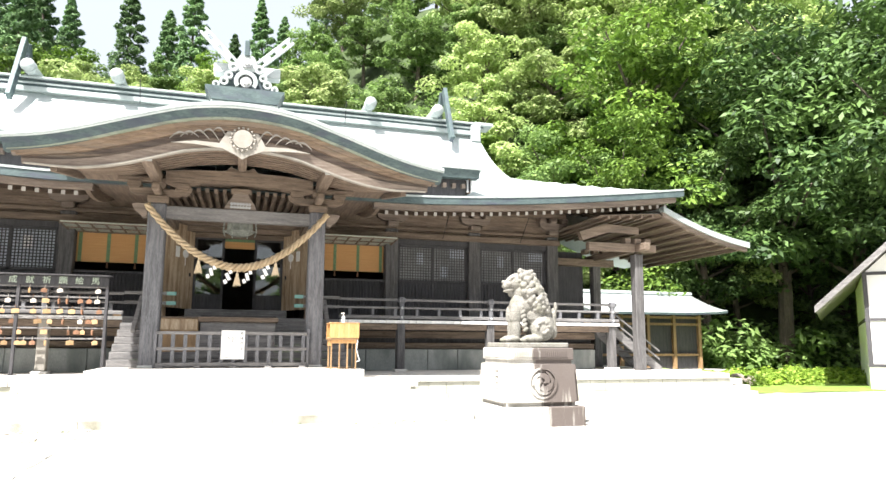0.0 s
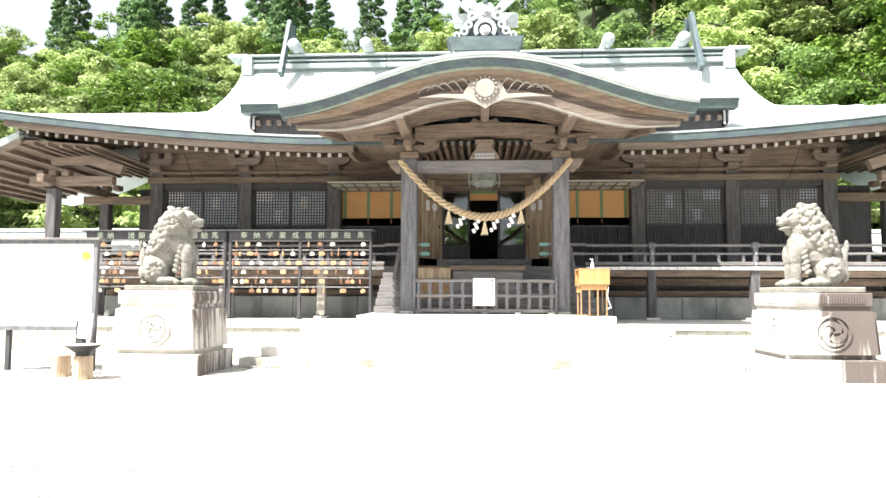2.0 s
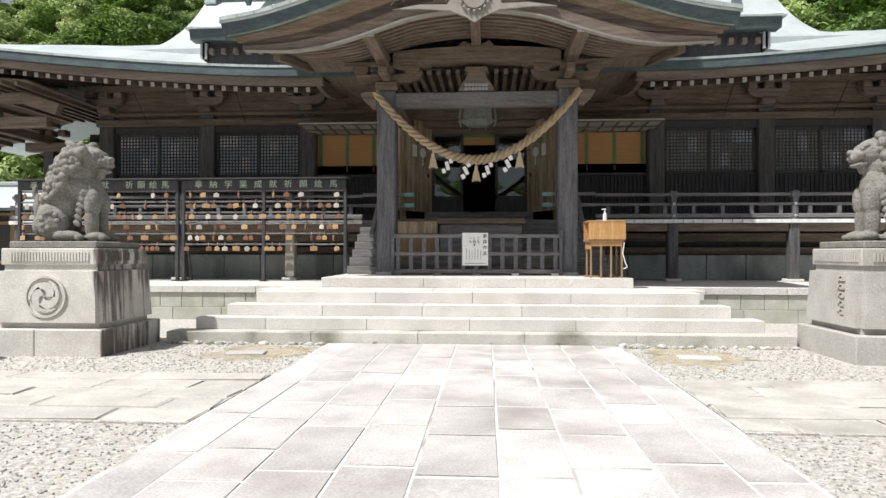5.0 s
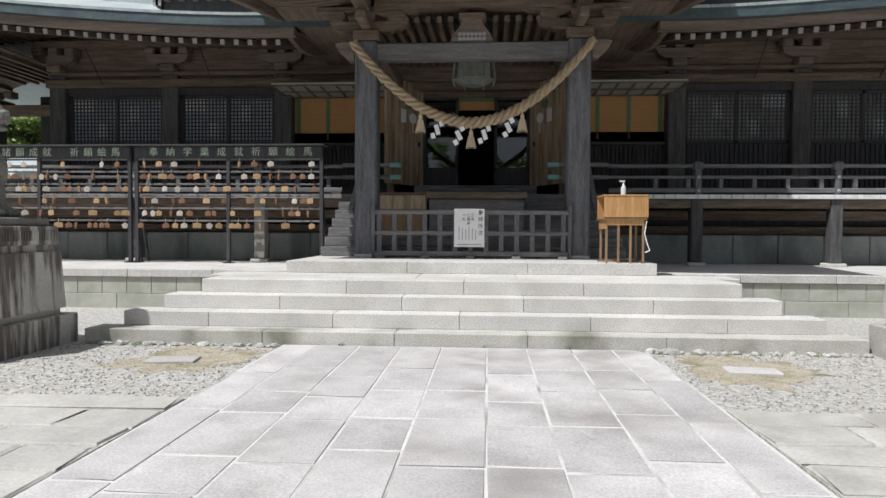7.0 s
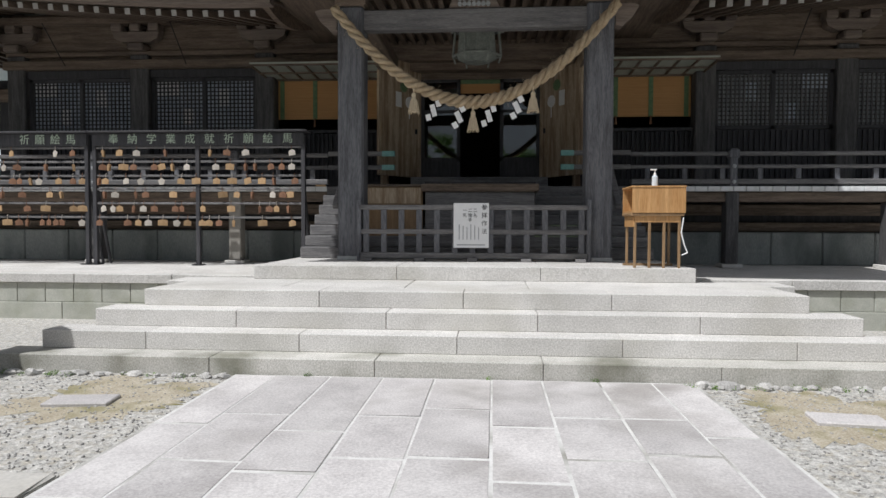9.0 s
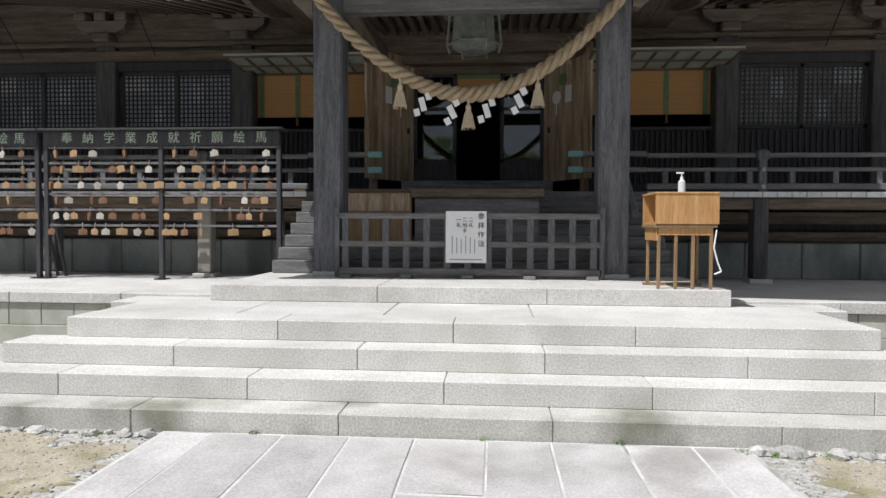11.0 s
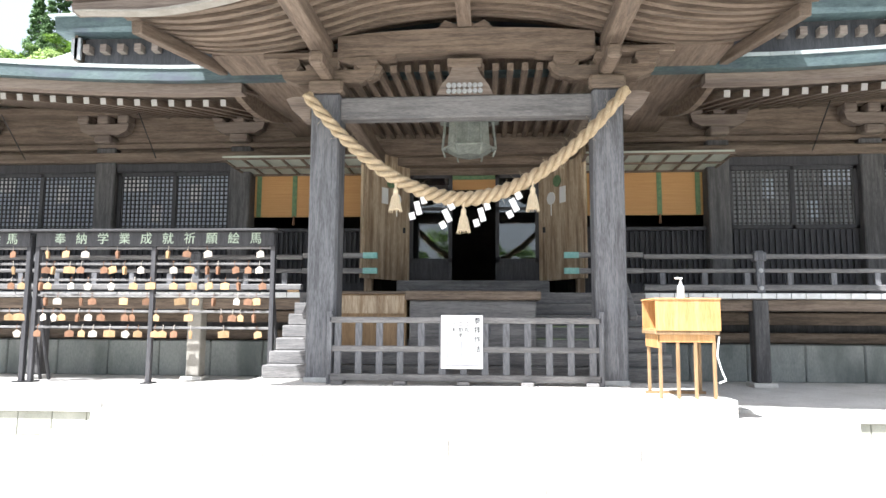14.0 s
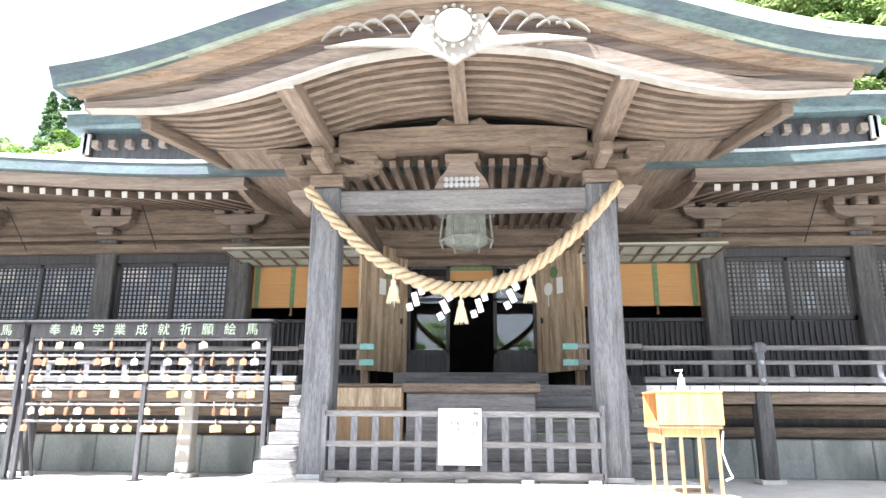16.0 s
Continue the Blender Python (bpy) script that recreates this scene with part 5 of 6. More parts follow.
def rack(x0, x1, text):
    t = thing("votive_rack", "dark timber rack of rails for votive plaques with lettered board", "rack", "votive racks", m=pose(x0, RY, PZ))
    w = x1 - x0
    for x in (0.0, w / 2, w):
        part("post", box(x - 0.035, x + 0.035, -0.04, 0.03, 0.0, 2.2, 0.006), WOOD_DARK, t)
        part("foot", box(x - 0.08, x + 0.08, -0.12, 0.1, 0.0, 0.015), IRON, t)
        if x != w / 2:
            bm = bmesh.new()
            rod(bm, (x, 0.02, 1.4), (x, 0.42, 0.0), 0.025, n=6)
            part("stay", bm, WOOD_DARK, t)
    b = part("name_board", box(-0.02, w + 0.02, -0.06, -0.03, 2.03, 2.24, 0.004), WOOD_DARK, t, "black board with pale green lettering")
    part("cap_board", box(-0.08, w + 0.1, -0.16, 0.14, 2.25, 2.28, 0.005), WOOD_DARK, t)
    for z in RAIL_Z:
        part("rail", box(0.0, w, -0.02, 0.012, z - PZ - 0.018, z - PZ + 0.018, 0.004), WOOD_GREY, t)
    for i, ch in enumerate(text):
        if ch != " ":
            writing(ch, 0.185, SIGN_PAINT, b, upright(w * 0.1 + (w * 0.83) * i / (len(text) - 1), -0.064, 2.135))
    x = 0.09
    for z in RAIL_Z:
        x = random.uniform(0.08, 0.2)
        while x < w - 0.06:
            me, lab = random.choices(PLAQUES, (4, 3, 2, 5, 4, 2, 2))[0]
            tilt = random.gauss(0, 5)
            p = solid("votive_plaque", me, None, lab + " hanging from the rack", "votive plaque", "votive plaques", m=pose(x0 + x, RY - 0.035 - random.uniform(0, 0.02), z - 0.02, random.uniform(-4, 4), tilt, random.uniform(-25, 25)) @ Matrix.Scale(0.82, 4))
            part("string", STRING if random.random() < 0.6 else STRING_W, None, p)
            x += random.choice((0.12, 0.17, 0.2, 0.26, 0.36, 0.5) if z < 2.6 else (0.3, 0.5, 0.8))
rack(-6.52, -2.86, "奉納学業成就祈願絵馬")
rack(-10.35, -6.66, "奉納 諸願成就 祈願絵馬")
white_tag = solid("paper_tag", box(-0.09, 0.09, -0.02, 0.02, 0, 0.06, 0.004), EMA_WOOD, "small wooden tablet lying on the veranda edge", "tablet", m=pose(-2.72, 1.9, VZ))


# ---- guardian lion-dogs ----
def lion_mesh():
    """A seated stone lion-dog that looks along +x: limbs and mane as rounded masses fused together."""
    bm = bmesh.new()
    rg = random.Random(5)
    def b(x, y, z, rx, ry, rz, ax=0, ay=0, az=0):
        ball(bm, (x, y, z), (rx, ry, rz), 12, 8, pose(0, 0, 0, ax, ay, az))
    for x, z, rx, ry, rz in ((-0.22, 0.33, 0.25, 0.21, 0.26), (-0.1, 0.5, 0.24, 0.21, 0.25), (0.03, 0.68, 0.23, 0.22, 0.24), (0.16, 0.62, 0.17, 0.2, 0.25), (0.06, 0.9, 0.21, 0.21, 0.22)):
        b(x, 0, z, rx, ry, rz)
    for s in (-1, 1):
        b(-0.22, 0.15 * s, 0.24, 0.21, 0.12, 0.23, 0, -20, 0)
        b(-0.02, 0.2 * s, 0.07, 0.19, 0.085, 0.07)
        b(0.26, 0.125 * s, 0.47, 0.1, 0.095, 0.2, 0, 4, 0)
        b(0.25, 0.125 * s, 0.24, 0.085, 0.085, 0.26)
        b(0.31, 0.13 * s, 0.06, 0.13, 0.1, 0.065)
        for k in range(4):
            b(0.41, (0.06 + 0.047 * k) * s, 0.045, 0.045, 0.024, 0.04)
            b(0.15, (0.13 + 0.047 * k) * s, 0.045, 0.045, 0.024, 0.04)
        b(0.28, 0.085 * s, 1.13, 0.075, 0.06, 0.035, 0, 15, 20 * s)
        b(0.34, 0.09 * s, 1.085, 0.03, 0.035, 0.03)
        b(0.03, 0.17 * s, 1.2, 0.12, 0.045, 0.05, 0, 28, 14 * s)
        b(0.4, 0.045 * s, 0.985, 0.055, 0.05, 0.05)
        for k in range(6):
            b(0.15 - 0.012 * k, 0.17 * s, 0.6 - 0.075 * k, 0.06, 0.028, 0.035, 0, 40, 0)
        for k in range(7):
            a = k * 0.75
            b(-0.2 + 0.1 * math.cos(a), 0.265 * s, 0.26 + 0.1 * math.sin(a), 0.035, 0.018, 0.03)
    b(0.17, 0, 1.05, 0.2, 0.18, 0.17)
    b(0.34, 0, 1.02, 0.11, 0.125, 0.075)
    b(0.43, 0, 1.05, 0.04, 0.06, 0.035)
    b(0.34, 0, 0.905, 0.1, 0.1, 0.035, 0, 8, 0)
    b(0.3, 0, 0.86, 0.05, 0.07, 0.07)
    # curls of the mane, laid over neck, crown and back
    n = 150
    for i in range(n):
        u = (i + 0.5) / n
        z = 1.23 - 0.72 * u + rg.uniform(-0.03, 0.02)
        a = math.radians(62) + math.radians(236) * ((i * 0.618) % 1.0) + rg.uniform(-0.16, 0.16)
        f = rg.uniform(0.75, 1.35)
        back = -0.32 * max(0.0, u - 0.12)
        rx, ry = 0.2 + 0.05 * math.sin(math.pi * u), 0.185 + 0.045 * math.sin(math.pi * u)
        cx = 0.1 + back
        top = 0.62 if u < 0.07 else 1.0
        b(cx + rx * top * math.cos(a), ry * top * math.sin(a), z, 0.052 * f, 0.05 * f, (0.04 + 0.014 * rg.random()) * f, rg.uniform(-40, 40), rg.uniform(-40, 40), math.degrees(a))
    # tail that stands up like a flame
    for k in range(7):
        t = -34 + 11 * k
        b(-0.47 + 0.004 * k, 0.045 * math.sin(k * 2.0), 0.34 + 0.035 * (3 - abs(k - 3)), 0.05, 0.045, 0.17, 0, -t * 0.6 - 8, 0)
    b(-0.44, 0, 0.2, 0.1, 0.12, 0.14)
    b(-0.52, 0, 0.62, 0.035, 0.035, 0.1)
    return mesh_of("guardian_lion_dog", bm, STATUE, True)


LION = lion_mesh()


def guardian(x, y, turn, label, tilt):
    """The carved pedestal, and the statue on it."""
    ped = thing("statue_pedestal", "stepped granite pedestal with a carved triple swirl and dark rain stains", "pedestal", "statue pedestals", m=pose(x, y, 0))
    W, D = 0.78, 0.72
    s = 1 if x > 0 else -1
    for a, b in ((-W, 0.1 * s), (0.1 * s, W)):
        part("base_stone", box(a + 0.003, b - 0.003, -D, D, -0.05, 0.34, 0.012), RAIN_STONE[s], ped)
    bm = box(-W + 0.07, W - 0.07, -D + 0.07, D - 0.07, 0.34, 1.13)
    for v in bm.verts:
        k = 0.96 if v.co.z > 0.7 else 1.02
        v.co.x, v.co.y = v.co.x * k, v.co.y * k
    bmesh.ops.bevel(bm, geom=list(bm.edges), offset=0.075, segments=4, affect="EDGES")
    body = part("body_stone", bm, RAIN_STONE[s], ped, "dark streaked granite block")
    bm = bmesh.new()
    F = -D + 0.072
    for r0, r1 in ((0.265, 0.235),):
        rings = [[bm.verts.new((r * math.cos(a), F - d, 0.74 + r * math.sin(a))) for a in [k * math.tau / 40 for k in range(40)]] for r, d in ((r0, -0.02), (r0, 0.025), (r1, 0.025), (r1, -0.02))]
        for ra, rb in zip(rings, rings[1:]):
            for j in range(40):
                bm.faces.new((ra[j], ra[(j + 1) % 40], rb[(j + 1) % 40], rb[j]))
    for k in range(3):
        pts = []
        for i in range(15):
            u = i / 14
            a = k * math.tau / 3 + u * 3.4
            r = 0.07 + 0.13 * u
            wd = 0.062 * (1 - u) ** 0.7 + 0.006
            pts.append((Vector((math.cos(a) * (r - wd), 0, math.sin(a) * (r - wd))), Vector((math.cos(a) * (r + wd), 0, math.sin(a) * (r + wd)))))
        lo = [[bm.verts.new((p.x, F - 0.03, p.z + 0.74)) for p in q] for q in pts]
        hi = [[bm.verts.new((p.x, F + 0.02, p.z + 0.74)) for p in q] for q in pts]
        for i in range(14):
            bm.faces.new((lo[i][0], lo[i + 1][0], lo[i + 1][1], lo[i][1]))
            bm.faces.new((lo[i][0], hi[i][0], hi[i + 1][0], lo[i + 1][0]))
            bm.faces.new((lo[i][1], lo[i + 1][1], hi[i + 1][1], hi[i][1]))
        bm.faces.new((lo[0][0], lo[0][1], hi[0][1], hi[0][0]))
    bmesh.ops.recalc_face_normals(bm, faces=bm.faces)
    part("swirl_crest", bm, RAIN_STONE[s], body, "round carved triple-swirl crest")
    if s > 0:
        for k in range(5):
            bm = bmesh.new()
            bx(bm, -W + 0.055, -W + 0.09, -0.34, -0.26, 0.55 + 0.1 * k, 0.62 + 0.1 * k)
            bx(bm, -W + 0.055, -W + 0.09, -0.31, -0.2, 0.58 + 0.1 * k, 0.6 + 0.1 * k)
            part("carved_character", bm, RAIN_STONE[s], body)
    neck = part("neck_stone", box(-W + 0.14, W - 0.14, -D + 0.14, D - 0.14, 1.13, 1.34, 0.012), RAIN_STONE[s], ped)
    for side in range(2):
        for k in range(26):
            u = -0.5 + k * 0.04
            if side == 0:
                bar = box(u - 0.012, u + 0.012, -D + 0.125, -D + 0.15, 1.18, 1.29)
            else:
                xx = (W - 0.14) * -s
                bar = box(min(xx, xx - 0.014 * s), max(xx, xx - 0.014 * s), u - 0.012, u + 0.012, 1.18, 1.29)
            part("flute", bar, RAIN_STONE[s], neck)
    part("top_slab", box(-W + 0.2, W - 0.2, -D + 0.2, D - 0.2, 1.34, 1.43, 0.015), STATUE, ped)
    st = solid("guardian_lion_dog", LION, None, label, "statue", "guardian statues", m=pose(x + 0.02 * s, y, 1.43, 0, 0, turn) @ Matrix.Scale(1.05, 4))
    md = st.modifiers.new("fuse", "REMESH")
    md.mode, md.voxel_size = "VOXEL", 0.011
    sm = st.modifiers.new("soft", "SMOOTH")
    sm.iterations, sm.factor = 1, 0.5


guardian(-5.22, -4.55, 6, "grey lichened stone lion-dog seated on its pedestal, mouth closed", 0)
guardian(5.2, -4.55, 174, "grey weathered stone lion-dog seated on its pedestal, mouth open", 0)

# ---- notice board, basin and stumps ----
board = thing("notice_board", "white notice board in a wooden frame on dark legs", "notice board", m=pose(-7.35, -4.75, 0))
part("panel", box(-0.85, 0.85, -0.02, 0.02, 0.75, 2.12), PAPER, board, "white poster sheet")
bm = bmesh.new()
for x0, x1, z0, z1 in ((-0.92, 0.92, 2.12, 2.18), (-0.92, 0.92, 0.68, 0.75), (0.85, 0.92, 0.75, 2.12), (-0.92, -0.85, 0.75, 2.12)):
    bx(bm, x0, x1, -0.04, 0.04, z0, z1)
part("board_frame", bm, WOOD_GREY_Z, board)
part("rain_cap", box(-0.98, 0.98, -0.09, 0.09, 2.18, 2.22, 0.006), WOOD_GREY, board)
for x in (-0.6, 0.86):
    part("leg", box(x - 0.035, x + 0.035, 0.0, 0.07, 0.0, 0.68), WOOD_DARK, board)
bm = bmesh.new()
rod(bm, (0.9, -0.02, 0.72), (1.0, -0.35, 0.0), 0.03, n=6)
part("stay", bm, WOOD_DARK, board)
bm = bmesh.new()
rod(bm, (0.72, -0.024, 1.92), (0.72, -0.03, 1.92), 0.075, n=20)
part("yellow_dot", bm, YELLOW, board)
bm = bmesh.new()
for k in range(5):
    bx(bm, 0.05 + 0.1 * k, 0.08 + 0.1 * k, -0.024, -0.021, 1.8, 1.95 + 0.03 * (k % 2))
part("faint_writing", bm, GREY_INK, board)


def stump(x, y, h, r):
    bm = bmesh.new()
    n = 18
    rings = [[bm.verts.new((x_, y_, z)) for x_, y_ in [(r * k * (1 + 0.06 * math.sin(3 * a + z)) * math.cos(a), r * k * (1 + 0.06 * math.sin(3 * a + z)) * math.sin(a)) for a in [j * math.tau / n for j in range(n)]]] for z, k in ((0, 1.12), (0.08, 1.0), (h - 0.02, 0.97), (h, 0.93))]
    for ra, rb in zip(rings, rings[1:]):
        for j in range(n):
            bm.faces.new((ra[j], ra[(j + 1) % n], rb[(j + 1) % n], rb[j]))
    bm.faces.new(rings[-1])
    return solid("wooden_stump", bm, WOOD_DOOR, "short sawn log standing on the gravel as a stool", "stump", "sawn logs", m=pose(x, y, 0))


stump(-6.02, -5.75, 0.36, 0.14)
stump(-6.55, -5.45, 0.34, 0.14)
basin = thing("shallow_basin", "shallow black iron bowl of ash on a sawn log", "bowl", m=pose(-6.02, -5.75, 0.36))
bm = bmesh.new()
rod(bm, (0, 0, 0), (0, 0, 0.05), 0.09, 0.1, 20)
rod(bm, (0, 0, 0.05), (0, 0, 0.16), 0.12, 0.26, 24)
part("bowl", bm, IRON, basin, smooth=False)
bm = bmesh.new()
rod(bm, (0, 0, 0.158), (0, 0, 0.168), 0.235, 0.235, 24)
part("ash", bm, PEBBLE, basin)
solid("dark_post", box(-0.06, 0.06, -0.06, 0.06, 0, 0.86, 0.01), WOOD_DARK, "short dark timber post beside the bowl", "post", m=pose(-6.4, -5.2, 0))
solid("white_leaflet", box(-0.11, 0.11, -0.004, 0.004, -0.2, 0.2, 0.0), PAPER, "white leaflet leaning against the dark post", "leaflet", m=pose(-6.3, -5.268, 0.78, 0, 5, 0))

def soil_edge(a, s):
    p = Vector((math.cos(a), math.sin(a), s * 3.0))
    return 0.62 + 0.3 * noise.noise(p * 1.7) + 0.2 * noise.noise(p * 6) + 0.12 * noise.noise(p * 19)


# bare mossy soil where the gravel has worn away beside the path
for s in (-1, 1):
    bm = bmesh.new()
    c = bm.verts.new((0, 0, 0.006))
    ring = [bm.verts.new((soil_edge(a, s) * math.cos(a), 1.1 * soil_edge(a, s) * math.sin(a), 0.002)) for a in [k * math.tau / 160 for k in range(160)]]
    for p, q in zip(ring, ring[1:] + ring[:1]):
        bm.faces.new((c, p, q))
    solid("soil_patch", bm, SOIL, "bare yellowish soil with moss beside the path", "soil", "soil patches", kind="structure", m=pose(AX + s * 2.72, -4.82, 0.008))

# flat stones in the gravel
for x, y, r in ((-2.78, -4.92, 8), (2.78, -4.95, -6)):
    solid("drain_slab", box(-0.24, 0.24, -0.13, 0.13, 0, 0.035, 0.008), PAVER, "flat square stone lid set in the gravel", "stone", "drain lids", m=pose(x, y, 0.004, 0, 0, r))

# ---- side buildings ----
def low_hall(x0, x1, y0, y1, label):
    h = thing("side_hall", label, "building", "side halls", m=pose((x0 + x1) / 2, y0, 0))
    w = (x1 - x0) / 2
    part("wall", box(-w + 0.9, w - 0.9, 0.3, y1 - y0, 0.3, 2.75), WOOD_DARK, h)
    part("base", box(-w, w, -0.6, y1 - y0, 0, 0.32), GRANITE, h)
    bm = bmesh.new()
    grid(bm, span(-1, 1, 16), span(-1, 1, 12), lambda u, v: (u * (w + 0.3 * abs(v) - 0.35), 1.6 + 2.2 * v, 2.8 + 0.95 * (1 - abs(v)) ** 1.3 + 0.12 * abs(u) ** 4 * abs(v)), (0, 0, -0.1))
    rf = part("roof", bm, COPPER, h, "pale green copper roof", True)
    part("ridge", box(-w + 0.3, w - 0.3, 1.45, 1.75, 3.72, 3.86, 0.02), COPPER_LIP, rf)
    bm = bmesh.new()
    grid(bm, span(-1, 1, 16), [0, 1], lambda u, v: (u * (w - 0.06), -0.62, 2.8 + 0.12 * abs(u) ** 4 - 0.02 - 0.1 * v), (0, 0.1, 0))
    part("eave_band", bm, COPPER_EDGE, rf)
    n = int((x1 - x0) / 1.6)
    for i in range(n + 1):
        x = -w + 1.0 + (2 * w - 2.0) * i / n
        part("post", box(x - 0.07, x + 0.07, 0.12, 0.28, 0.32, 2.7), WOOD_LEG, h)
    for z in (0.9, 2.25, 2.55):
        part("rail", box(-w + 0.9, w - 0.9, 0.16, 0.3, z, z + 0.1), WOOD_LEG, h)
low_hall(11.0, 21.0, 9.5, 13.0, "low open timber side hall under a pale copper roof")
low_hall(-24.0, -10.8, 8.5, 12.0, "long low side corridor under a pale copper roof")

shed = thing("white_storehouse", "white plastered storehouse with dark timber framing and grey roof", "storehouse", m=pose(19.75, 1.0, 0, 0, 0, -47))
part("wall", box(0, 7, 0, 8, 0.75, 3.75), PLASTER, shed)
part("plinth", box(-0.02, 7, -0.02, 8, 0, 0.75), PLASTER, shed)
part("gable_wall", prism(bmesh.new(), [(0, 3.75), (7, 3.75), (3.5, 7.1)], 0.0, 8.0), PLASTER, shed)
for x in (0.0, 3.5, 6.9):
    part("timber", box(x - 0.03, x + 0.1, -0.05, 0.02, 0.75, 3.8), WOOD_DARK, shed)
for z in (0.72, 2.2, 3.7):
    part("timber", box(-0.04, 7, -0.045, 0.015, z, z + 0.1), WOOD_DARK, shed)
part("timber", box(-0.045, 0.01, 0, 8, 2.2, 2.3), WOOD_DARK, shed)
for s in (-1, 1):
    bm = bmesh.new()
    grid(bm, [0, 1], span(-0.7, 8.7, 12), lambda u, y: (3.5 + s * (0.0 + 4.9 * u), y, 7.3 - 4.65 * u), (0, 0, -0.16))
    rf = part("roof", bm, surface("grey_roof_tile", (0.2, 0.19, 0.18), (0.34, 0.32, 0.31), 0.8, 3, 30, 0.3, stretch=(8, 1, 8)), shed, "grey weathered roof slope")
    bm = bmesh.new()
    for k in range(3):
        grid(bm, [0, 1], [0, 1], lambda u, v: (3.5 + s * 4.95 * u, -0.72 - 0.03 * k, 7.34 - 4.65 * u - 0.08 * k - 0.07 * v), (0, 0.1, 0))
    part("verge_board", bm, WOOD_GREY, rf)

# stairs at the side veranda
st = thing("side_stairs", "short dark wooden stairs at the end of the veranda", "stairs", m=pose(11.0 + AX, 2.6, PZ))
for i in range(6):
    part("tread", box(0.1 + 0.22 * i, 0.38 + 0.22 * i, -0.5, 0.5, 1.1 - 0.2 * i, 1.15 - 0.2 * i), WOOD_GREY, st)
for y in (-0.55, 0.5):
    part("stringer", prism(bmesh.new(), [(0.0, 1.3), (0.0, 1.0), (1.3, 0.0), (1.6, 0.0), (1.6, 0.08)], y, y + 0.05), WOOD_GREY, st)
for z in (0.35, 0.6):
    part("hand_rail", prism(bmesh.new(), [(0.0, 1.1 + z), (0.0, 1.04 + z), (1.55, z - 0.08), (1.55, z - 0.02)], -0.55, -0.5), WOOD_GREY, st)

# boulder in the grass
bm = bmesh.new()
for x, y, r in ((0, 0, 0.42), (0.55, 0.1, 0.35), (-0.5, 0.15, 0.3)):
    ball(bm, (x, y, 0.1), (r, r * 0.8, r * 0.7), 14, 10)
for v in bm.verts:
    v.co += Vector((1, 1, 1)) * 0.07 * noise.noise(v.co * 4)
solid("boulder", bm, GROUND_STONE, "rough grey-brown boulder half sunk in the grass", "boulder", m=pose(17.2, 4.2, 0))

# ---- trees ----
def cloud(rng, centres, radii, count, size, flat=0.5, droop=0.0):
    """Leaf quads scattered in flattened clumps; returns vertices and faces."""
    centres, radii = np.array(centres, float), np.array(radii, float)
    idx = rng.integers(0, len(centres), count)
    d = rng.normal(size=(count, 3))
    d /= np.linalg.norm(d, axis=1)[:, None]
    r = radii[idx, None] * rng.uniform(0.35, 1.0, (count, 1)) ** 0.6
    off = d * r * np.array([1, 1, flat])
    off[:, 2] -= droop * (off[:, 0] ** 2 + off[:, 1] ** 2)
    p = centres[idx] + off
    nrm = d * 0.7 + np.array([0, 0, 0.9]) + rng.normal(size=(count, 3)) * 0.45
    nrm /= np.linalg.norm(nrm, axis=1)[:, None]
    a = np.cross(nrm, rng.normal(size=(count, 3)))
    a /= np.linalg.norm(a, axis=1)[:, None]
    b = np.cross(nrm, a)
    s = size * rng.uniform(0.6, 1.25, (count, 1))
    v = np.stack([p - a * s, p - b * s * 0.42 + nrm * s * 0.12, p + a * s, p + b * s * 0.42 + nrm * s * 0.12], 1).reshape(-1, 3)
    f = np.arange(count * 4).reshape(-1, 4)
    return v, f


def sheet(name, v, f, material):
    me = bpy.data.meshes.new(name)
    me.vertices.add(len(v))
    me.vertices.foreach_set("co", np.asarray(v, np.float32).ravel())
    me.loops.add(f.size)
    me.loops.foreach_set("vertex_index", f.astype(np.int32).ravel())
    me.polygons.add(len(f))
    me.polygons.foreach_set("loop_start", np.arange(0, f.size, f.shape[1], dtype=np.int32))
    me.update(calc_edges=True)
    me.materials.append(material)
    return me


def broadleaf(seed, material, leaves, size, label, height=9.0, spread=3.6):
    rng = np.random.default_rng(seed)
    t = thing("broadleaf_tree", label, "tree", "trees on the hillside")
    bm = bmesh.new()
    rod(bm, (0, 0, -0.6), (0.15, 0.1, height * 0.3), 0.24, 0.17, 9)
    rod(bm, (0.15, 0.1, height * 0.3), (0.0, -0.1, height * 0.68), 0.17, 0.06, 8)
    centres, radii = [], []
    for k in range(15):
        a = k * 2.4 + rng.uniform(-0.3, 0.3)
        h = height * (0.34 + 0.6 * k / 14)
        reach = spread * (0.95 - 0.65 * abs(k / 14 - 0.3)) * rng.uniform(0.7, 1.1)
        p0 = Vector((0.1, 0, h * 0.72))
        p1 = Vector((reach * math.cos(a), reach * math.sin(a), h))
        rod(bm, p0, p1, 0.07, 0.02, 6)
        for j in range(4):
            u = 0.5 + 0.55 * j / 3
            c = p0.lerp(p1, u) + Vector(rng.normal(size=3) * np.array([0.5, 0.5, 0.25]))
            centres.append(c)
            radii.append(rng.uniform(0.7, 1.15))
    part("trunk", bm, BARK, t)
    v, f = cloud(rng, centres, radii, leaves, size, 0.42, 0.12)
    part("crown", sheet("crown", v, f, material), None, t)
    return t


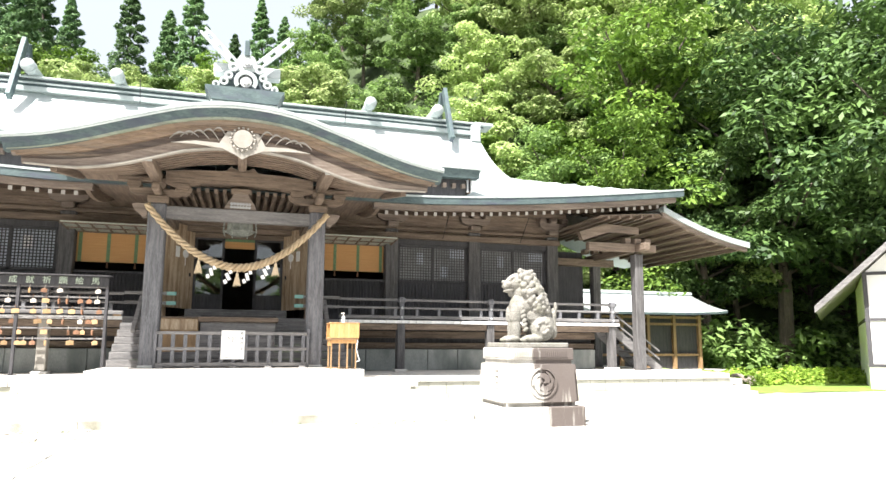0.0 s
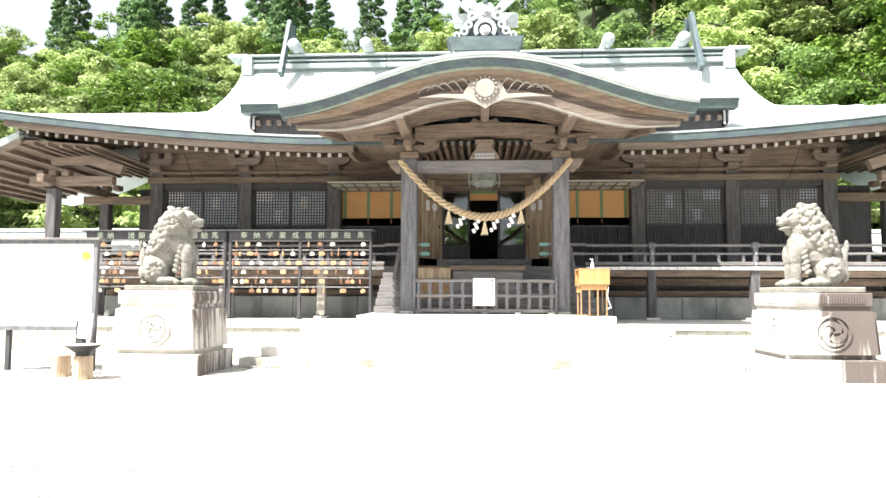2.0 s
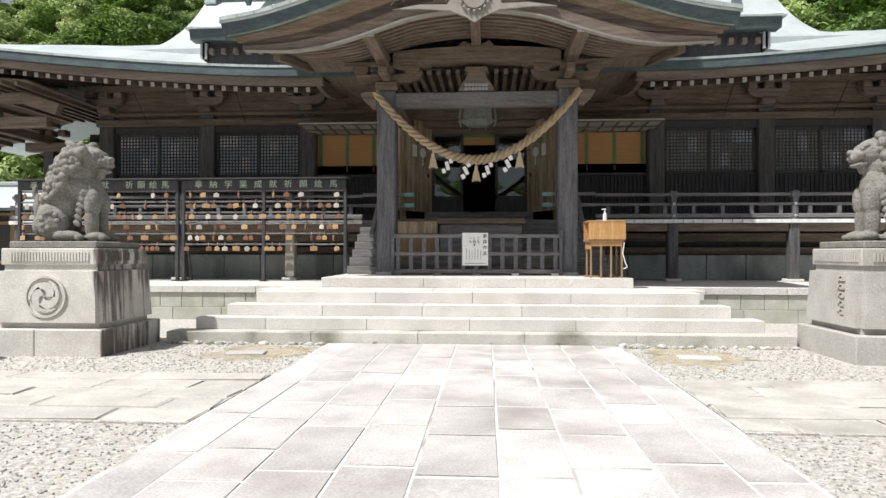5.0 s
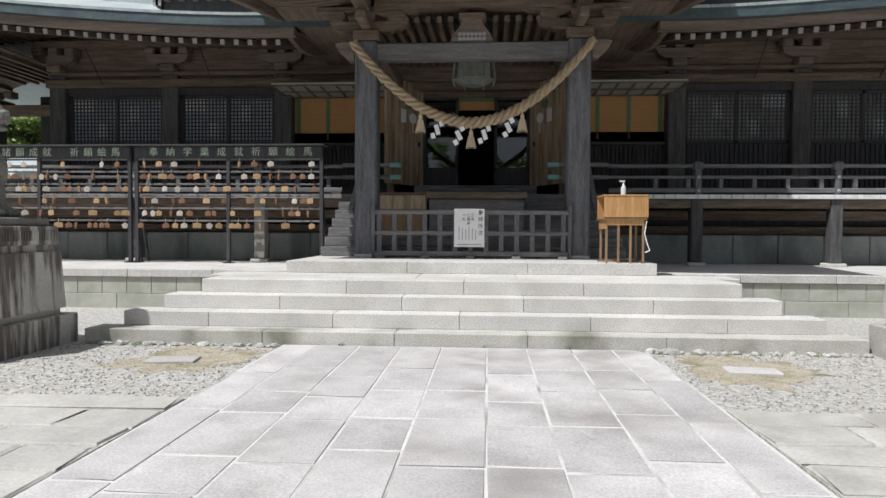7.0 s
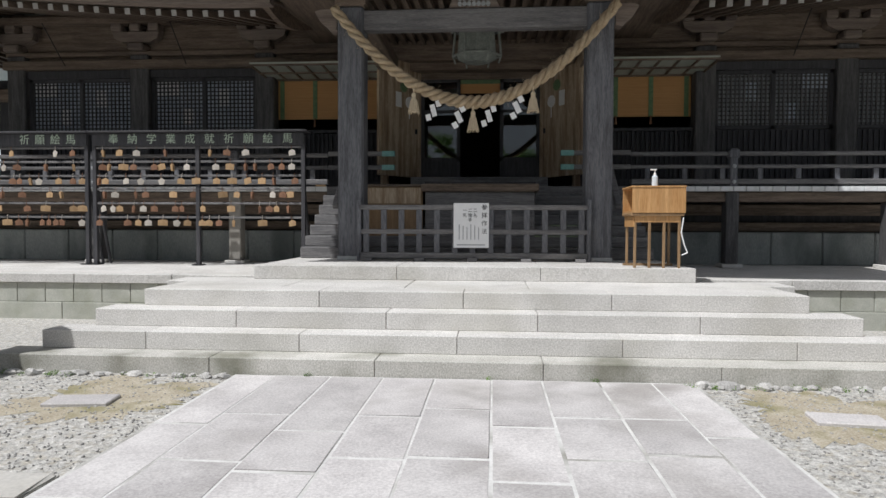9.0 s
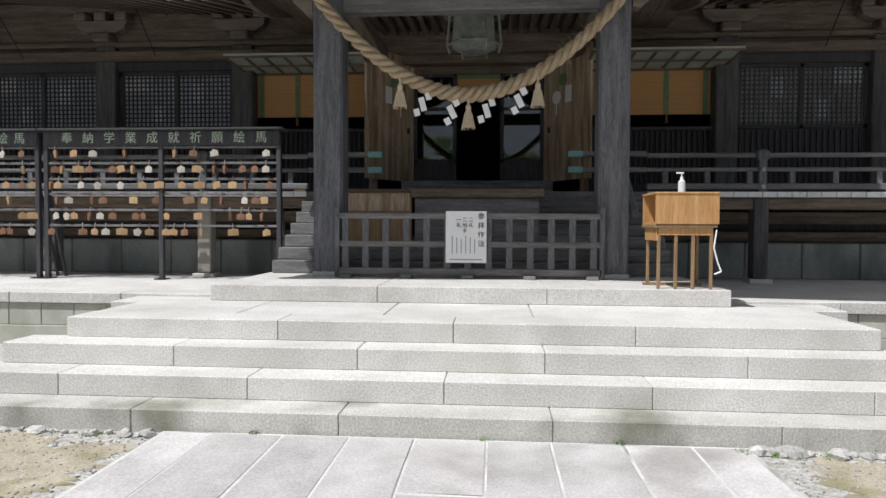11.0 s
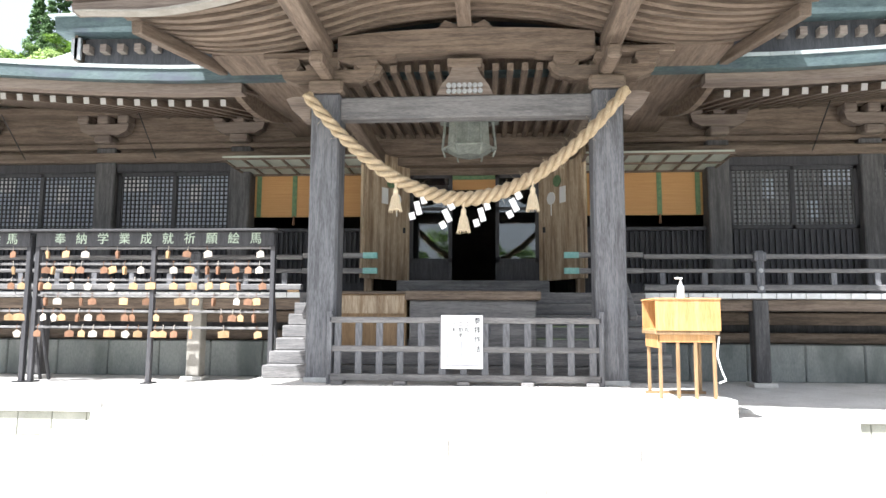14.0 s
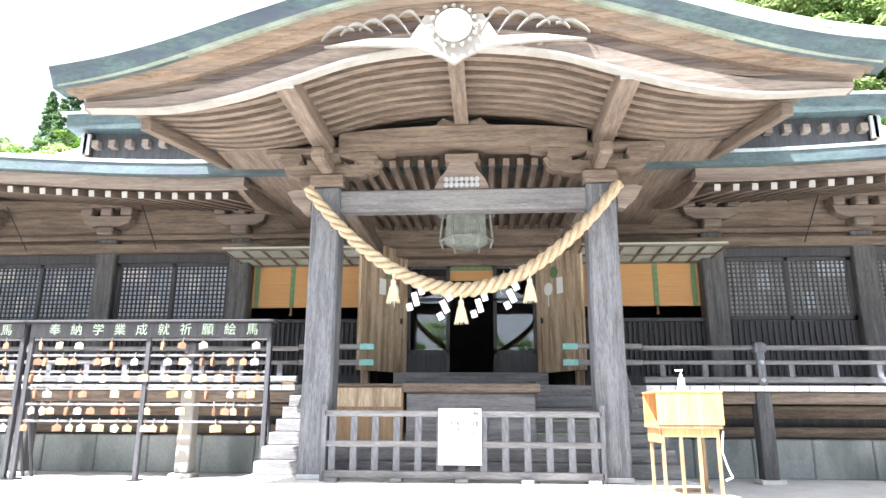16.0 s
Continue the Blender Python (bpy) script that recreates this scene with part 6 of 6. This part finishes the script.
def cedar(seed, leaves, size, height=13.0):
    rng = np.random.default_rng(seed)
    t = thing("cedar_tree", "tall dark green cedar with a pointed crown", "tree", "cedars on the ridge")
    bm = bmesh.new()
    rod(bm, (0, 0, -0.6), (0, 0, height), 0.25, 0.03, 8)
    part("trunk", bm, BARK, t)
    centres, radii = [], []
    for k in range(70):
        u = k / 69
        a = k * 2.4
        r = (1 - u) ** 0.75 * 2.1 * rng.uniform(0.6, 1.1)
        centres.append((r * math.cos(a), r * math.sin(a), height * (0.2 + 0.8 * u) - r * 0.25))
        radii.append(0.75 * (1 - 0.6 * u))
    v, f = cloud(rng, centres, radii, leaves, size, 0.75, 0.3)
    part("crown", sheet("crown", v, f, LEAF_DARK), None, t)
    return t


near = [broadleaf(11, LEAF_MID, 16000, 0.13, "leafy green broadleaf tree on the hillside"), broadleaf(12, LEAF_PALE, 15000, 0.135, "broadleaf tree with pale flowering sprays"), broadleaf(13, LEAF_LIME, 16000, 0.125, "bright lime-green tree with hanging sprays", 10.5, 2.8), broadleaf(14, LEAF_DEEP, 16000, 0.13, "deep green broadleaf tree at the foot of the slope", 10.0, 3.4)]
far = [broadleaf(21, LEAF_MID, 9500, 0.19, "leafy green broadleaf tree on the hillside"), broadleaf(22, LEAF_PALE, 9500, 0.19, "pale green broadleaf tree on the hillside"), broadleaf(23, LEAF_MID, 9500, 0.18, "leafy green broadleaf tree on the hillside", 8.0, 4.2)]
far.append(broadleaf(24, LEAF_LIME, 9500, 0.18, "yellow-green broadleaf tree on the hillside"))
cedars = [cedar(31, 10000, 0.2), cedar(32, 10000, 0.2, 14.5)]
rnd = random.Random(4)
used = set()


def plant(proto, x, y, size, stretch=1.0):
    z = hill_height(x, y) - 0.2
    m = Matrix.Translation((x, y, z)) @ pose(0, 0, 0, rnd.uniform(-4, 4), rnd.uniform(-4, 4), rnd.uniform(0, 360)) @ Matrix.Diagonal((size, size, size * stretch, 1))
    if proto.name in used:
        return copy_thing(proto, m)
    used.add(proto.name)
    proto.matrix_basis = m
    return proto


# the wood behind the hall, row by row up the slope
for row, (y, n, lo, hi) in enumerate(((16.5, 15, -34, 40), (20.5, 16, -38, 44), (25, 17, -40, 50), (30, 17, -44, 54), (36, 17, -48, 60), (43, 19, -52, 64), (50, 20, -56, 66), (58, 20, -60, 70))):
    for i in range(n):
        x = lo + (hi - lo) * (i + rnd.uniform(0.15, 0.85)) / n
        pool = near if row < 1 and x > 6 else far
        plant(rnd.choice(pool[:2] if row != 1 else pool) if x > 2 else rnd.choice((far[1], far[3], far[1], far[0])), x, y + rnd.uniform(-1.5, 1.5), rnd.uniform(0.85, 1.2), rnd.uniform(0.9, 1.1))
# bright trees close on the right
for x, y, k, sz in ((19.5, 15.0, 2, 1.25), (23.5, 13.5, 3, 1.35), (22.0, 17.0, 2, 1.5), (27.5, 12.5, 3, 1.4), (31.0, 10.5, 3, 1.5), (27.0, 17.5, 0, 1.6), (34.0, 15.0, 3, 1.7), (25.0, 20.5, 1, 1.5), (30.5, 6.0, 3, 1.3), (17.0, 17.5, 0, 1.2)):
    plant(near[k], x, y, sz)
# cedars along the skyline
for i in range(20):
    plant(cedars[i % 2], -58 + 3.9 * i + rnd.uniform(-1.8, 1.8), 70 + rnd.uniform(-5, 5), rnd.uniform(0.8, 1.2))
for x, y in ((-34, 47), (-20, 48)):
    plant(cedars[int(x) % 2], x, y, rnd.uniform(0.95, 1.2))
# tall trees higher up on the right
for x, y, k, sz in ((26, 24, 0, 1.5), (31, 21, 1, 1.5), (36, 25, 0, 1.6), (29, 29, 1, 1.5), (35, 32, 0, 1.6), (42, 27, 1, 1.7), (41, 35, 0, 1.7), (48, 31, 0, 1.8), (23, 33, 1, 1.4), (46, 20, 1, 1.7), (39, 18, 0, 1.6), (52, 40, 0, 1.8)):
    plant(far[k], x, y, sz)
# trees facing the hall, seen in its glass
for i, (x, y) in enumerate(((-9, -40), (-2, -44), (5, -41), (12, -43), (-16, -43), (19, -40))):
    plant(far[(i + 2) % 4], x, y, rnd.uniform(1.1, 1.4))

# undergrowth along the foot of the slope and the verge
rng = np.random.default_rng(8)
cs, rs = [], []
for i in range(700):
    x, y = rng.uniform(-36, 46), rng.uniform(13.0, 42)
    cs.append((x, y, hill_height(x, y) + 0.4))
    rs.append(rng.uniform(0.8, 1.5))
for i in range(120):
    x, y = rng.uniform(20, 42), rng.uniform(10.5, 16)
    cs.append((x, y, hill_height(x, y) + rng.uniform(0.3, 2.2)))
    rs.append(rng.uniform(0.8, 1.4))
v, f = cloud(rng, cs, rs, 70000, 0.26, 0.7)
solid("undergrowth", sheet("undergrowth", v, f, LEAF_MID), None, "dense leafy shrubs along the foot of the wooded slope", "shrubs", kind="stuff")
cs, rs = [], []
for i in range(90):
    x = rng.uniform(13.8, 26)
    y = rng.uniform(3.0, 9.0)
    cs.append((x, y, 0.12))
    rs.append(rng.uniform(0.3, 0.6))
v, f = cloud(rng, cs, rs, 16000, 0.1, 0.75)
solid("low_plants", sheet("low_plants", v, f, LEAF_LOW), None, "sunlit low green plants on the verge", "plants", kind="stuff")

# ---- paving ----
rnd = random.Random(9)
path = thing("stone_path", "broad walkway of worn pinkish-grey paving slabs", "path", m=pose(AX, -3.97, 0), kind="structure")
part("bed", box(-2.0, 2.0, -18.0, 0.0, -0.05, 0.0245), MORTAR, path, "pale mortar bed")
widths = [0.34, 0.46, 0.44, 0.42, 0.46, 0.4, 0.45, 0.42, 0.33]
k = 3.96 / sum(widths)
x = -1.98
for col, w in enumerate(widths):
    w *= k
    y = -rnd.uniform(0.0, 0.7)
    first = True
    while y > -17.5:
        ln = rnd.uniform(0.55, 1.05) if col not in (0, 8) else rnd.uniform(0.9, 1.5)
        y0, y1 = y - ln, (y if not first else -0.01)
        g = 0.01 if col not in (0, 8) else 0.008
        first = False
        bm = box(x + g, x + w - g, y0 + g + 0.008, y1 - g - 0.008, -0.03, 0.03 + rnd.uniform(-0.003, 0.003), 0.004)
        for vv in bm.verts:
            vv.co.x += rnd.uniform(-0.006, 0.006)
            vv.co.y += rnd.uniform(-0.008, 0.008)
        part("paving_slab", bm, PAVER, path)
        y = y0
    x += w
for s in (-1, 1):
    strip = thing("stone_crosswalk", "side walkway of long irregular split paving stones with mossy joints", "path", "side walkways", m=pose(AX + s * 2.0, -6.35, 0), kind="structure")
    part("bed", box(min(s * 0.02, s * 12), max(s * 0.02, s * 12), -1.95, 0.0, -0.05, 0.023), GRAVEL, strip)
    y = 0.0
    for row in range(5):
        h = (0.36, 0.42, 0.36, 0.4, 0.39)[row]
        x = rnd.uniform(-0.6, 0.0)
        while x < 11.8:
            ln = rnd.uniform(0.7, 1.5)
            x0 = max(x, 0.015)
            if x + ln - x0 > 0.2:
                a, b = s * (x0 + 0.014), s * (x + ln - 0.014)
                bm = box(min(a, b), max(a, b), y - h + 0.016, y - 0.012, -0.03, 0.035 + rnd.uniform(-0.008, 0.006), 0.012)
                for vv in bm.verts:
                    vv.co.x += rnd.uniform(-0.02, 0.02)
                    vv.co.y += rnd.uniform(-0.014, 0.014)
                part("paving_stone", bm, PAVER_OLD, strip)
            x += ln
        y -= h

# loose pebbles on the gravel
rng = np.random.default_rng(3)
base_v = np.array([(1, 0, 0), (0, 1, 0), (-1, 0, 0), (0, -1, 0), (0.1, 0.1, 0.8), (0, 0, -0.5)])
base_f = np.array([(0, 1, 4), (1, 2, 4), (2, 3, 4), (3, 0, 4), (1, 0, 5), (2, 1, 5), (3, 2, 5), (0, 3, 5)])
n = 34000
px = rng.uniform(-8.5, 8.5, n)
py = rng.uniform(-13.0, -3.9, n)
ok = (np.abs(px - AX) > 2.03) & ~((py < -6.33) & (py > -8.32) & (rng.uniform(size=n) > 0.03)) & ~((py > -3.95) & (np.abs(px) < 4.5))
px, py = px[ok], py[ok]
sz = rng.uniform(0.005, 0.014, (len(px), 1, 1)) * rng.uniform(0.7, 1.2, (len(px), 1, 3))
ang = rng.uniform(0, 6.28, len(px))
rot = np.stack([np.cos(ang), -np.sin(ang), np.sin(ang), np.cos(ang)], -1).reshape(-1, 2, 2)
vv = base_v[None] * sz
vv[:, :, :2] = np.einsum("nij,nkj->nki", rot, vv[:, :, :2])
vv = vv + np.stack([px, py, np.full(len(px), 0.012)], -1)[:, None]
ff = base_f[None] + 6 * np.arange(len(px))[:, None, None]
solid("pebbles", sheet("pebbles", vv.reshape(-1, 3), ff.reshape(-1, 3), PEBBLE), None, "loose grey pebbles scattered over the forecourt", "pebbles", kind="stuff")


# broken stones and moss at the foot of the lowest step
rng = np.random.default_rng(12)
bm = bmesh.new()
tufts, tuft_size = [], []
for i in range(110):
    x = AX + (-1 if i % 2 else 1) * rng.uniform(1.95, 4.3)
    r = rng.uniform(0.012, 0.05) * (1.5 if i % 9 == 0 else 1.0)
    y = -3.965 - r - rng.uniform(0.0, 0.06)
    ball(bm, (x, y, 0.012 + r * 0.2), (r * rng.uniform(0.8, 1.8), r, r * 0.6), 6, 4, pose(0, 0, 0, rng.uniform(-30, 30), 0, rng.uniform(0, 180)))
    if i % 3 == 0:
        tufts.append((x + rng.uniform(-0.1, 0.1), y - 0.02, 0.02))
        tuft_size.append(rng.uniform(0.03, 0.07))
for v in bm.verts:
    v.co += Vector((1, 0.6, 0.4)) * 0.012 * noise.noise(v.co * 30)
solid("broken_stones", bm, PEBBLE, "broken stones lying along the foot of the lowest step", "stones", kind="stuff")
for x, y in ((-1.3, -3.98), (0.3, -3.975), (1.2, -3.975)):
    tufts.append((x, y, 0.035))
    tuft_size.append(0.04)
v, f = cloud(rng, tufts, tuft_size, 1400, 0.011, 0.5)
solid("moss_tufts", sheet("moss_tufts", v, f, LEAF_MID), None, "small green moss tufts along the foot of the lowest step", "moss", kind="stuff")
